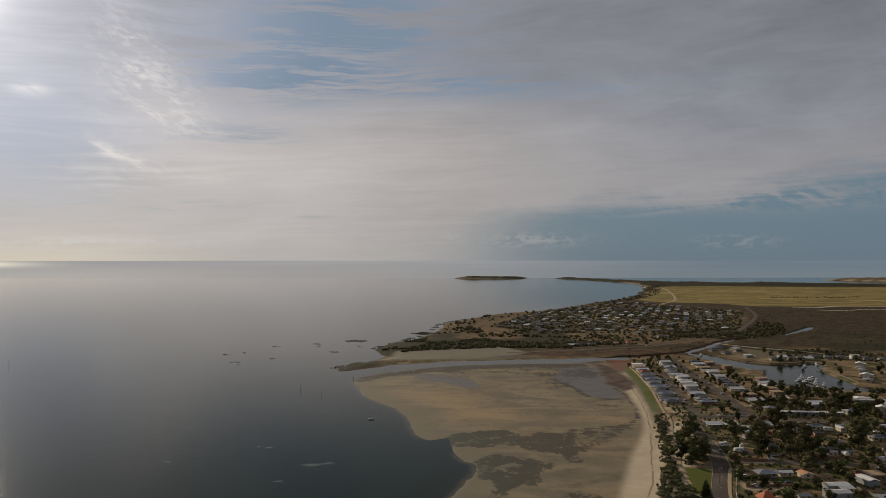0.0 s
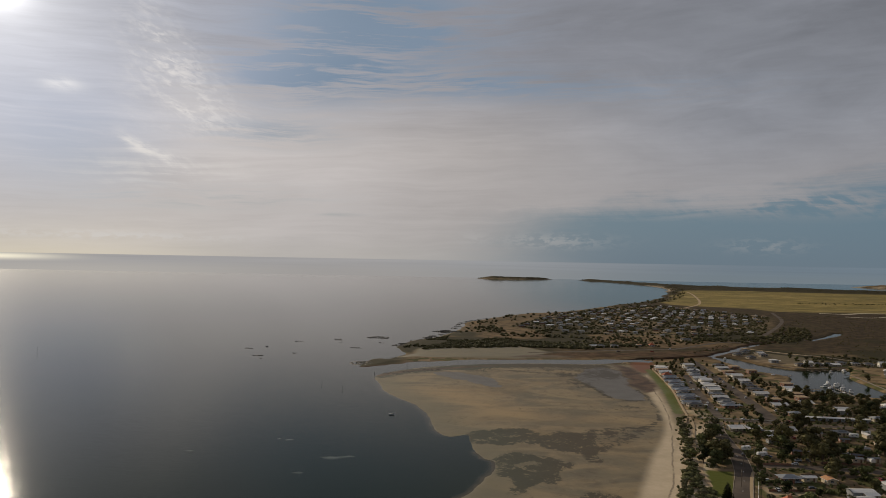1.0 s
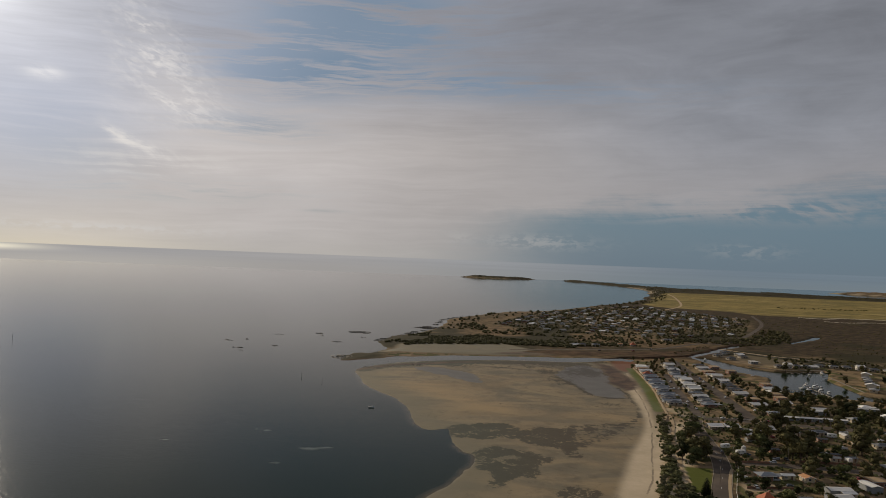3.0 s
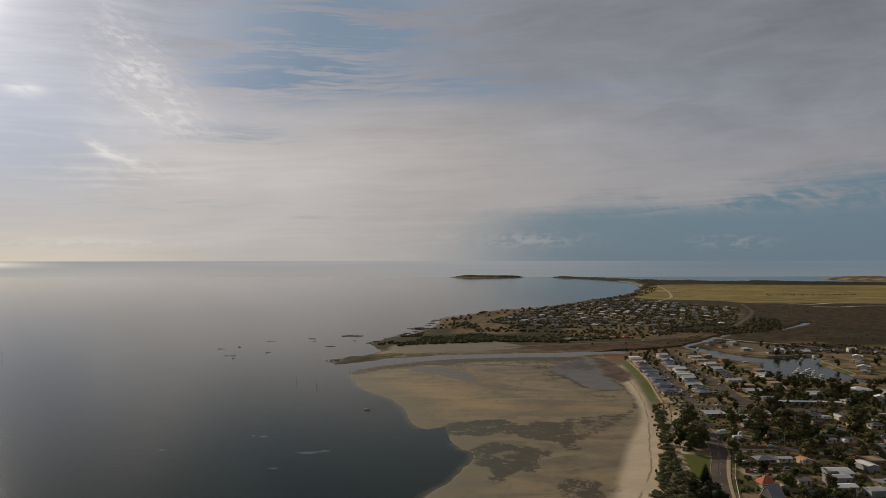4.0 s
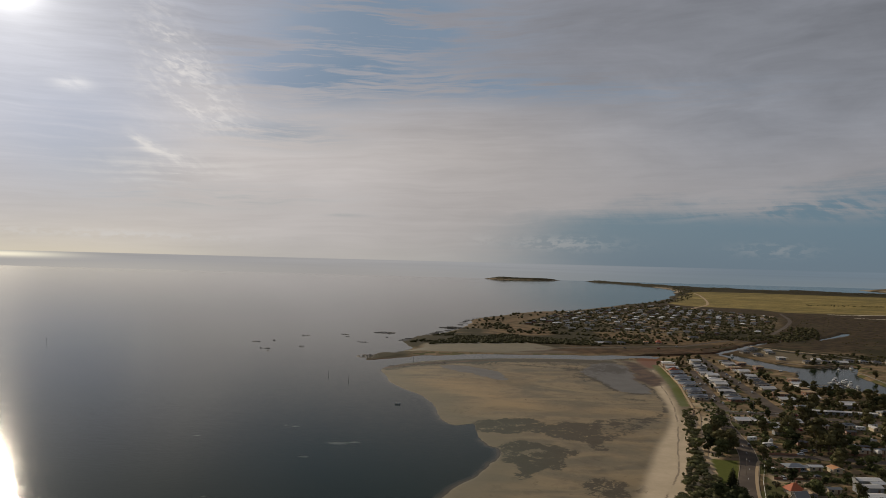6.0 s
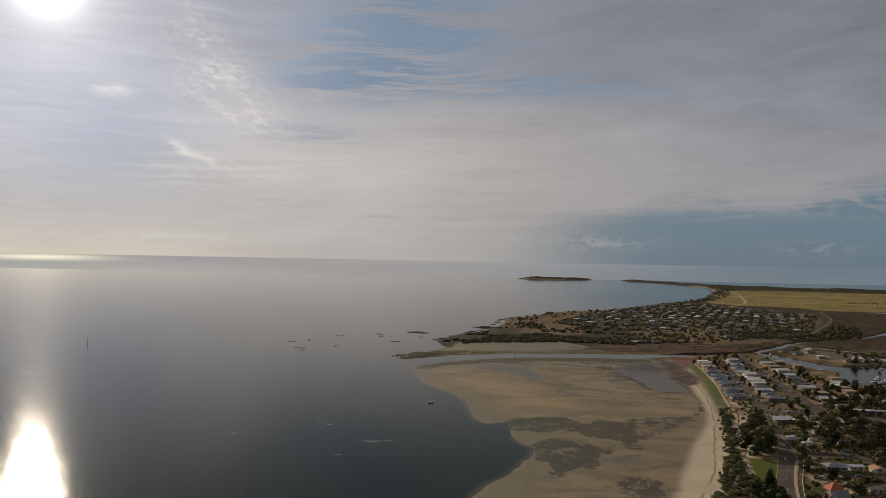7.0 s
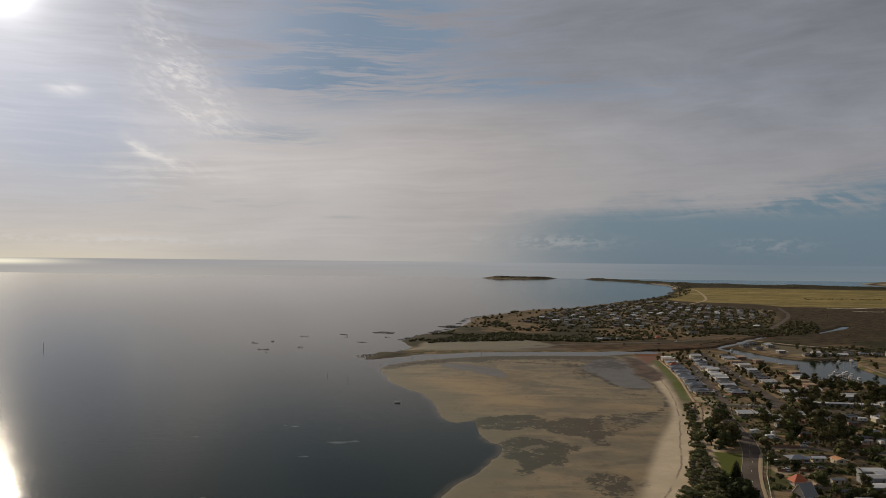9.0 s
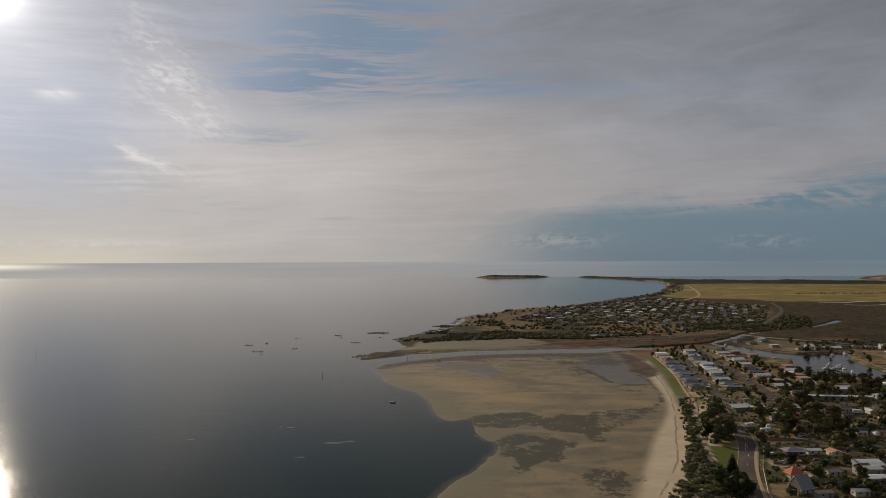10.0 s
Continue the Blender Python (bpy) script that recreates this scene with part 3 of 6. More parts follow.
def plan(x, y):
    """Height of the ground and the share of each kind of cover, for arrays of places."""
    jx = x + 3.0 * lattice(x, y, 23, 1) + 1.3 * lattice(x, y, 7, 2) + ramp(y, 900, 2500) * 12 * lattice(x, y, 90, 3)
    jy = y + 3.0 * lattice(x, y, 21, 4) + 1.3 * lattice(x, y, 7, 5) + ramp(y, 900, 2500) * 12 * lattice(x, y, 90, 6)
    land = inside(jx, jy, LAND)
    kx, ky = x + 0.4 * (jx - x), y + 0.4 * (jy - y)
    flats = inside(kx, ky, FLATS)
    marina = inside(x + 0.4 * (jx - x), y + 0.4 * (jy - y), MARINA)
    creek = np.minimum(beside(jx, jy, CHANNEL, CHANNEL_W), beside(jx, jy, POND, np.interp(np.arange(len(POND)), [0, 8, 12], [1, 5, 3])))
    z = -1.6 + 1.66 * ramp(flats, -7, 1.5) + 0.10 * ramp(flats, 5, 60) * (1 + lattice(x, y, 31, 8))
    hard = LEVEL * ramp(land, -2, 16) + 0.15 + (6.5 + 2.5 * lattice(x, y, 60, 42)) * ramp(land, 4, 45) * ramp(y, 2450, 2900) * (1 - ramp(x, 1500, 1900))
    z = np.where(land > -2, np.maximum(z, hard), np.maximum(z, -1.6 + 1.7 * ramp(land, -8, -2)))
    z = np.maximum(z, -1.6 + (12.0 + 4 * lattice(x, y, 70, 41)) * ramp(inside(jx, jy, ISLAND), -20, 45) + 1.0 * ramp(inside(jx, jy, ISLAND), -60, 0))
    z = np.maximum(z, -1.6 + (22.0 + 5 * lattice(x, y, 120, 33)) * ramp(inside(jx, jy, FAR_POINT), -30, 160) + 1.0 * ramp(inside(jx, jy, FAR_POINT), -60, 0))
    z = np.where(creek < 5, np.minimum(z, -1.2 + (z + 1.2) * ramp(creek, -1.5, 3)), z)
    z = np.where(marina > -5, np.minimum(z, -1.2 + (z + 1.2) * ramp(-marina, -1.0, 2.5)), z)
    north = ramp(y, 660, 700) * ramp(land, -6, 4)
    veg = 0.5 + 0.5 * lattice(x, y, 60, 9)
    cover = {}
    cover["flat"] = ramp(flats, -9, -1) * (1 - ramp(land, 2, 12)) * (1 - ramp(y, 655, 668)) + ramp(inside(jx, jy, NORTH_SAND), -4, 5)
    cover["damp"] = 1 - ramp(flats, 2, 34)
    cover["beach"] = ramp(inside(x + 0.25 * (jx - x), y + 0.25 * (jy - y), curve_through(BEACH_TOP + BEACH_LOW, 3)), -3, 2.5)
    top = curve_through(BEACH_TOP, 4, False)
    cover["wrack"] = x - np.interp(y, top[:, 1], top[:, 0]) + 1.7 + 0.5 * lattice(x, y, 16, 14) + 0.3 * lattice(x, y, 6, 15)
    dune = ramp(land, -3, 0) * (1 - ramp(land, 13, 19)) * (1 - ramp(y, 400, 430)) * ramp(x, 40, 55)
    cover["beach"] = np.maximum(cover["beach"], 0.95 * dune)
    patchy = 1.1 - 0.45 * ramp(x, 52, 70)
    cover["weed"] = patchy * ramp(inside(kx, ky, WEED), -3.5, 3.5) + 1.05 * ramp(inside(kx, ky, WEED_B), -4, 4) + 0.8 * ramp(inside(kx, ky, WEED_C), -5, 4) + 1.3 * ramp(inside(x, y, SLAB), -0.8, 0.8)
    cover["weed"] += 0.8 * (1 - ramp(beside(kx, ky, POOL_LINE), 0.5, 4)) + 0.85 * (1 - ramp(beside(kx, ky, SPIT_S), 5, 15)) + 0.45 * (1 - ramp(beside(jx, jy, CHANNEL, CHANNEL_W), 1, 7)) + 1.0 * (1 - ramp(beside(kx, ky, FOOT_WEED), 0.6, 2.6)) - 0.4 * ramp(land, -8, 0)
    cover["weed"] += (0.18 + 0.5 * ramp(y, 560, 620)) * ramp(lattice(x, y, 45, 12), 0.0, 0.8) + 1.0 * np.exp(-(((x - 111) / 8) ** 2 + ((y - 600) / 22) ** 2)) + 0.65 * np.exp(-(((x - 84) / 12) ** 2 + ((y - 556) / 30) ** 2)) + 0.4 * np.exp(-(((x - 97) / 14) ** 2 + ((y - 470) / 16) ** 2))
    cover["weed"] += 0.42 * ramp(y, 580, 612) * (1 - ramp(y, 650, 662)) * ramp(x, -40, 0)
    cover["weed"] = np.clip(cover["weed"], 0, 1.4) * ramp(flats, -20, 0)
    for bx, by, rx, ry in ((9, 372, 4, 3), (30, 372, 4, 2.5), (72, 380, 6, 8), (88, 396, 4, 4)):
        cover["weed"] = cover["weed"] * (1 - 0.5 * np.exp(-(((x - bx) / rx) ** 2 + ((y - by) / ry) ** 2)))
    spit_n = (1 - ramp(x, -62, -34)) * ramp(y, 600, 610) * ramp(land, -8, 0) * (1 - ramp(y, 690, 715))
    cover["mud"] = np.clip(0.85 * (1 - ramp(beside(jx, jy, SPIT_S), 2, 6.5)) * (1 - ramp(x, 0, 60)) + ramp(inside(jx, jy, MUD), -3, 3) + 0.8 * ramp(inside(jx, jy, BANK_N), -3, 4) + (1 - ramp(beside(jx, jy, CHANNEL, CHANNEL_W), 2, 6.5 + 3 * lattice(x, y, 37, 22))), 0, 1)
    cover["pool"] = np.clip(0.9 * ramp(inside(kx, ky, POOL), -7, 6) + 0.85 * ramp(inside(kx, ky, POOL_B), -8, 7), 0, 1)
    cover["red"] = ramp(inside(kx, ky, RED_EARTH), -3, 3)
    cover["ochre"] = np.clip(np.exp(-(((x - 8 - 0.55 * (470 - y)) / 22) ** 2)) * ramp(y, 405, 440) * (1 - ramp(y, 500, 540)) + 0.8 * np.exp(-(((x - 78) / 34) ** 2 + ((y - 424) / 16) ** 2)) + 0.6 * np.exp(-(((x - 40) / 60) ** 2 + ((y - 652) / 9) ** 2)), 0, 1)
    cover["field"] = ramp(inside(jx, jy, FIELD), -8, 8)
    far_town = ramp(inside(jx, jy, np.array(TOWN_FAR, float)), -15, 10)
    cover["marsh"] = np.clip(ramp(y, 730, 790) * ramp(x, 250, 330), 0, 1) * (1 - far_town)
    cover["marsh"] = np.maximum(cover["marsh"], 0.75 * ramp(y, 700, 712) * (1 - ramp(y - 0.35 * np.maximum(x - 150, 0), 758, 785)) * ramp(x, 60, 110) * (1 - ramp(x, 285, 310)))
    cover["dry"] = north * (1 - ramp(x, 260, 330)) * (1 - far_town * 0.7)
    shore = ramp(land, -3, 2) * (1 - ramp(land, 26, 60)) * ramp(y, 690, 740)
    cover["scrub"] = np.clip(spit_n + ramp(inside(jx, jy, SCRUB_N), -6, 6) + 0.75 * far_town * ramp(veg, 0.2, 0.6) + 0.35 * shore * ramp(veg, 0.15, 0.5) + ramp(inside(jx, jy, ISLAND), 0, 30) + 0.8 * ramp(land, 0, 20) * ramp(y, 2350, 2500) * (1 - cover["field"])
                             + north * ramp(veg, 0.55, 0.75) * (1 - ramp(y, 900, 1000)), 0, 1) * (1 - cover["flat"])
    cover["beach"] = np.maximum(cover["beach"], 0.55 * ramp(inside(x, y, COURT), -0.5, 0.8) + 0.5 * ramp(inside(x, y, YARD), -0.5, 0.8) + 0.22 * ramp(inside(jx, jy, BANK_E), -4, 4) * (1 - ramp(-creek, -4, -1)))
    far_in = inside(jx, jy, FAR_POINT)
    cover["dry"] = np.maximum(cover["dry"], ramp(far_in, 10, 60))
    cover["marsh"] = cover["marsh"] * (1 - ramp(far_in, -20, 10))
    fringe = ramp(land, -4, 3) * (1 - ramp(land, 10, 26)) * ramp(y, 2380, 2480) * (1 - ramp(y, 3000, 3120)) * (1 - ramp(x, 720, 760)) + ramp(far_in, -12, 0) * (1 - ramp(far_in, 14, 34))
    cover["beach"] = np.clip(cover["beach"] + 0.65 * fringe, 0, 1)
    cover["scrub"] = cover["scrub"] * (1 - fringe)
    cover["lawn"] = np.clip(1 - ramp(beside(x, y, PROM_LAWN), 2.3, 3.3) + ramp(inside(x, y, LAWN), -0.6, 0.6), 0, 1)
    return z, cover, flats, land


def spaced(*runs):
    """Grid lines from runs of (start, step); the last start closes the grid."""
    out = []
    for (a, step), (b, _) in zip(runs, runs[1:]):
        out += list(np.linspace(a, b, max(1, round((b - a) / step)), endpoint=False))
    return np.array(out + [runs[-1][0]])


def sheet(name, xs, ys, z, attributes, mat):
    gx, gy = np.meshgrid(xs, ys)
    nx, ny = len(xs), len(ys)
    me = bpy.data.meshes.new(name)
    co = np.stack([gx.ravel() * UNIT, gy.ravel() * UNIT, z.ravel()], 1)
    i = (np.arange(ny - 1)[:, None] * nx + np.arange(nx - 1)).ravel()
    quads = np.stack([i, i + 1, i + nx + 1, i + nx], 1)
    me.vertices.add(len(co)), me.loops.add(quads.size), me.polygons.add(len(quads))
    me.vertices.foreach_set("co", co.ravel())
    me.loops.foreach_set("vertex_index", quads.ravel().astype(np.int32))
    me.polygons.foreach_set("loop_start", np.arange(0, quads.size, 4, dtype=np.int32))
    me.polygons.foreach_set("use_smooth", np.ones(len(quads), bool))
    me.update(calc_edges=True)
    for key, values in attributes.items():
        a = me.attributes.new(key, "FLOAT", "POINT")
        a.data.foreach_set("value", values.ravel().astype(np.float32))
    me.materials.append(mat)
    return new(name, me)


xs = spaced((-3920, 400), (-400, 60), (-160, 6), (-100, 1.5), (180, 2.2), (330, 4.5), (700, 16), (1600, 50), (2600, 200), (3920, 0))
ys = spaced((-3920, 400), (0, 40), (200, 1.5), (430, 2.0), (760, 4), (1100, 9), (1700, 18), (2900, 30), (3920, 0))
GX, GY = np.meshgrid(xs, ys)
height, cover, flats_in, land_in = plan(GX, GY)
ground = tagged(sheet("ground", xs, ys, height, cover, M["ground"]), "coastal land with tidal sand flats, dry grass and brown marsh", "ground", kind="structure")

sx = spaced((-3920, 400), (-300, 20), (-120, 2.5), (180, 12), (400, 100), (3920, 0))
sy = spaced((-3920, 400), (0, 40), (200, 2.5), (660, 12), (900, 100), (3920, 0))
SX, SY = np.meshgrid(sx, sy)
_, _, s_flats, s_land = plan(SX, SY)
shallow = ramp(s_flats, -5, 0) * (1 - ramp(s_land, -6, 0)) * (1 - ramp(SY, 560, 600)) * (1 - ramp(inside(SX, SY, WEED), -16, -4))
bar = np.zeros(SX.shape)
for bx, by, br in ((-87, 364, 3.0), (-66, 308, 3.2), (-57, 332, 7.0), (-50, 335, 4.0), (-82, 363, 3.0), (-124, 278, 3.0), (-87, 253, 2.0), (-122, 338, 4.0)):
    bar = np.maximum(bar, np.exp(-(((SX - bx) / br) ** 2 + ((SY - by) / (1.2 + br * 0.3)) ** 2)))
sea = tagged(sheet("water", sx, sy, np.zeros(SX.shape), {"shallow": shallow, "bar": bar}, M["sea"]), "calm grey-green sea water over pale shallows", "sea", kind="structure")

# ---------------------------------------------------------------- building blocks
G = LEVEL + 0.15  # the built ground's surface
rng = random.Random(7)


def spot(x, y, z=0.0):
    """A place of the plan, as a pose."""
    return Matrix.Translation((x * UNIT, y * UNIT, z))


def part(name, bm, mat, parent=None, label=""):
    """Links a bmesh as one mesh object, under a thing or a part if given."""
    me = bpy.data.meshes.new(name)
    bmesh.ops.recalc_face_normals(bm, faces=bm.faces)
    bm.to_mesh(me)
    bm.free()
    me.materials.append(mat)
    ob = new(name, me)
    if parent is not None:
        ob.parent = parent
    if label:
        ob["label"] = label
    return ob


def hold(name, place=(0, 0, 0), turn=0.0):
    ob = new(name)
    ob.empty_display_size = 0.2
    ob.matrix_basis = Matrix.Translation(place) @ Matrix.Rotation(turn, 4, "Z")
    return ob


def box(x, y, z, sx, sy, sz, bm=None, bevel=0.0):
    """A box by its base's centre and its sizes."""
    bm = bm or bmesh.new()
    made = bmesh.ops.create_cube(bm, size=1.0)["verts"]
    for v in made:
        v.co = Vector((x + v.co.x * sx, y + v.co.y * sy, z + (v.co.z + 0.5) * sz))
    if bevel:
        edges = list({e for v in made for e in v.link_edges})
        bmesh.ops.bevel(bm, geom=edges, offset=bevel, segments=1, affect="EDGES")
    return bm


def rod(a, b, r0, r1=None, sides=8, bm=None):
    """A tapered round bar from a to b."""
    bm = bm or bmesh.new()
    a, b = Vector(a), Vector(b)
    r1 = r0 if r1 is None else r1
    made = bmesh.ops.create_cone(bm, cap_ends=True, segments=sides, radius1=r0, radius2=max(r1, 0.004), depth=(b - a).length)["verts"]
    m = Matrix.Translation((a + b) / 2) @ (b - a).to_track_quat("Z", "Y").to_matrix().to_4x4()
    bmesh.ops.transform(bm, matrix=m, verts=made)
    return bm


def solid(verts, faces, bm=None):
    bm = bm or bmesh.new()
    vs = [bm.verts.new(v) for v in verts]
    for f in faces:
        bm.faces.new([vs[i] for i in f])
    return bm


def gable_roof(wd, dp, h, over, rise, thick=0.16):
    """Two slopes, ridge along x, with eaves and thickness."""
    x, y = wd / 2 + over, dp / 2 + over
    drop = over * rise / (dp / 2)
    outline = [(-y, h - drop), (0, h + rise), (y, h - drop), (y, h - drop - thick), (0, h + rise - thick), (-y, h - drop - thick)]
    verts = [(sx * x, a, b) for sx in (-1, 1) for a, b in outline]
    faces = [(k, (k + 1) % 6, (k + 1) % 6 + 6, k + 6) for k in range(6)]
    return solid(verts, faces + [(0, 5, 4, 1), (1, 4, 3, 2), (6, 7, 10, 11), (7, 8, 9, 10)])


def hip_roof(wd, dp, h, over, rise, thick=0.16):
    x, y, r = wd / 2 + over, dp / 2 + over, max((wd - dp) / 2, 0.3)
    low = h - over * rise / (dp / 2)
    verts = [(-x, -y, low), (x, -y, low), (x, y, low), (-x, y, low), (-r, 0, h + rise), (r, 0, h + rise)]
    verts += [(a, b, low - thick) for a, b, _ in verts[:4]]
    faces = [(0, 1, 5, 4), (1, 2, 5), (2, 3, 4, 5), (3, 0, 4), (6, 7, 8, 9), (0, 6, 7, 1), (1, 7, 8, 2), (2, 8, 9, 3), (3, 9, 6, 0)]
    return solid(verts, faces)


def flat_roof(wd, dp, h, over, rise, thick=0.2):
    x, y = wd / 2 + over, dp / 2 + over
    verts = [(sx * x, sy * y, h + (rise if sy > 0 else 0) + t) for t in (0, thick) for sx, sy in ((-1, -1), (1, -1), (1, 1), (-1, 1))]
    return solid(verts, [(3, 2, 1, 0), (4, 5, 6, 7), (0, 1, 5, 4), (1, 2, 6, 5), (2, 3, 7, 6), (3, 0, 4, 7)])


def window(parent, x, y, z, width, tall, side):
    """A framed window standing 3 cm proud of a wall; side: which axis the wall faces."""
    turn = {"s": 0, "n": math.pi, "e": math.pi / 2, "w": -math.pi / 2}[side]
    bm = bmesh.new()
    f = 0.08
    box(-width / 2 + f / 2, 0, 0, f, 0.09, tall, bm), box(width / 2 - f / 2, 0, 0, f, 0.09, tall, bm)
    box(0, 0, 0, width - 2 * f, 0.09, f, bm), box(0, 0, tall - f, width - 2 * f, 0.09, f, bm), box(0, 0, f, 0.05, 0.07, tall - 2 * f, bm)
    frame_ob = part("window", bm, M["trim"], parent)
    frame_ob.matrix_basis = Matrix.Translation((x, y, z)) @ Matrix.Rotation(turn, 4, "Z")
    part("pane", box(0, 0.0, f, width - 2 * f, 0.04, tall - 2 * f), M["glass"], frame_ob)
    return frame_ob


def make_house(wd, dp, h, shape, roof, wall, label, rise=None, veranda=False, solar=False, chimney=False, small=False, carport=False):
    """A single house with its parts, round the origin, its front towards -y."""
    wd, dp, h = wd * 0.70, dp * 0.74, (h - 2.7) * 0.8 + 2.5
    house = tagged(hold("house"), label, "house")
    part("wall", box(0, 0, 0, wd, dp, h + 0.02, bevel=0.03), M[wall], house)
    rise = rise if rise is not None else dp * (0.155 if shape != "flat" else 0.06)
    if shape == "gable":
        part("roof", gable_roof(wd, dp, h, 0.55, rise), M[roof], house)
        for sx in (-1, 1):
            x0, x1 = sx * (wd / 2 - 0.12), sx * (wd / 2)
            verts = [(x, a, b) for x in (x0, x1) for a, b in ((-dp / 2, h), (dp / 2, h), (0, h + rise - 0.18))]
            part("gable_end", solid(verts, [(0, 1, 2), (3, 5, 4), (0, 3, 4, 1), (1, 4, 5, 2), (2, 5, 3, 0)]), M[wall], house)
            if not small:
                bm = bmesh.new()
                for sy in (-1, 1):
                    rod((sx * (wd / 2 + 0.57), sy * (dp / 2 + 0.5), h - 0.55 * rise / (dp / 2) - 0.08), (sx * (wd / 2 + 0.57), 0, h + rise - 0.08), 0.11, sides=4, bm=bm)
                part("bargeboard", bm, M["trim"], house)
    elif shape == "hip":
        part("roof", hip_roof(wd, dp, h, 0.6, rise), M[roof], house)
    else:
        part("roof", flat_roof(wd, dp, h + 0.02, 0.4, rise), M[roof], house)
    if not small:
        edge = dp / 2 + (0.6 if shape != "flat" else 0.42)
        low = h - (0.6 * rise / (dp / 2) if shape != "flat" else 0) - 0.14
        for sy in (-1, 1):
            part("gutter", box(0, sy * (edge + 0.05), low, wd + 1.0, 0.12, 0.14), M["trim"], house)
        window(house, -wd * 0.30, -dp / 2 - 0.03, 0.95, min(2.0, wd * 0.2), 1.2, "s"), window(house, wd * 0.30, -dp / 2 - 0.03, 0.95, min(2.2, wd * 0.22), 1.2, "s")
        window(house, -wd * 0.22, dp / 2 + 0.03, 0.95, 1.6, 1.2, "n"), window(house, -wd / 2 - 0.03, 0, 0.95, min(2.4, dp * 0.3), 1.2, "w"), window(house, wd / 2 + 0.03, 0, 0.95, 1.5, 1.2, "e")
    else:
        window(house, -wd * 0.25, -dp / 2 - 0.03, 0.95, 1.6, 1.2, "s"), window(house, -wd / 2 - 0.03, 0, 0.95, 1.6, 1.2, "w")
    door_ob = part("door", box(0.02 * wd, -dp / 2 - 0.02, 0.02, 0.92, 0.07, 2.05), M["door"], house)
    if not small:
        part("handle", rod((0.02 * wd + 0.35, -dp / 2 - 0.05, 1.0), (0.02 * wd + 0.35, -dp / 2 - 0.12, 1.0), 0.03), M["steel"], door_ob)
    if veranda:
        y0, y1 = -dp / 2 - 0.1, -dp / 2 - 2.6
        verts = [(sx * (wd / 2 + 0.3), y, z + t) for t in (0, 0.08) for sx, y, z in ((-1, y0, h - 0.2), (1, y0, h - 0.2), (1, y1, h - 0.55), (-1, y1, h - 0.55))]
        part("veranda_roof", solid(verts, [(0, 1, 2, 3), (7, 6, 5, 4), (0, 4, 5, 1), (1, 5, 6, 2), (2, 6, 7, 3), (3, 7, 4, 0)]), M[roof], house)
        for k in range(4):
            x = -wd / 2 + wd * k / 3
            part("post", box(x, y1 + 0.1, 0, 0.12, 0.12, h - 0.54), M["trim"], house)
        part("deck", box(0, (y0 + y1) / 2, 0.0, wd + 0.4, 2.5, 0.16), M["timber"], house)
    if solar:
        slope = math.atan2(rise, dp / 2) if shape != "flat" else 0.0
        ob = part("solar_panel", box(0, 0, 0, 5.2, 1.7, 0.05), M["glass"], house, "dark blue-black solar panel on the roof slope")
        ob.matrix_basis = Matrix.Translation((0, -dp * 0.25, h + rise * 0.5 + 0.08)) @ Matrix.Rotation(slope, 4, "X")
    if chimney:
        bm = box(wd * 0.2, dp * 0.12, h, 0.7, 0.7, rise + 0.5)
        part("chimney", box(wd * 0.2, dp * 0.12, h + rise + 0.5, 0.85, 0.85, 0.15, bm), M["wall_brick"], house)
    if carport:
        part("carport_roof", box(wd / 2 + 1.6, -0.5, 2.25, 2.9, 4.8, 0.12), M[roof], house)
        for sx, sy in ((0.4, -2.7), (2.8, -2.7), (0.4, 1.7), (2.8, 1.7)):
            part("post", box(wd / 2 + sx, sy, 0, 0.1, 0.1, 2.25), M["steel"], house)
    return house


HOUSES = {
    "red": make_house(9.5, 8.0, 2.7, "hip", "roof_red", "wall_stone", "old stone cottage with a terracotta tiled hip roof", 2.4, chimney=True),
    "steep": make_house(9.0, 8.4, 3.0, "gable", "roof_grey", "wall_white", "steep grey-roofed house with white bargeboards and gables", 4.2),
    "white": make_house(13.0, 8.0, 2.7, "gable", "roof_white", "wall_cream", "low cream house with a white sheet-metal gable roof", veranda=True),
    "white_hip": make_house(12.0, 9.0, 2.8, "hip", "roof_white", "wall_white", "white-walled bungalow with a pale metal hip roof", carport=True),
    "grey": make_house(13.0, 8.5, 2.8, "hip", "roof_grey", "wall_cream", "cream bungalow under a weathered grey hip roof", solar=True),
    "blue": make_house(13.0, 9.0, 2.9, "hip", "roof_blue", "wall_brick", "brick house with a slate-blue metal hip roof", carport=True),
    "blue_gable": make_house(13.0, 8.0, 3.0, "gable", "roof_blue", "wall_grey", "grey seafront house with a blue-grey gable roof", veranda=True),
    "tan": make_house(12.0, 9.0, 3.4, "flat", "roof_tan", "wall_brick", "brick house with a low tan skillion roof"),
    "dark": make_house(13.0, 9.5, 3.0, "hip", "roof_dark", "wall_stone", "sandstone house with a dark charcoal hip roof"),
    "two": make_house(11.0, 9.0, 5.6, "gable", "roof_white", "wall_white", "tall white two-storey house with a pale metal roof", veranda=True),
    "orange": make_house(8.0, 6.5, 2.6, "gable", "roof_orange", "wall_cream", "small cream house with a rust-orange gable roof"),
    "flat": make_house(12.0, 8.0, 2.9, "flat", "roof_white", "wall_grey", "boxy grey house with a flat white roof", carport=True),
}
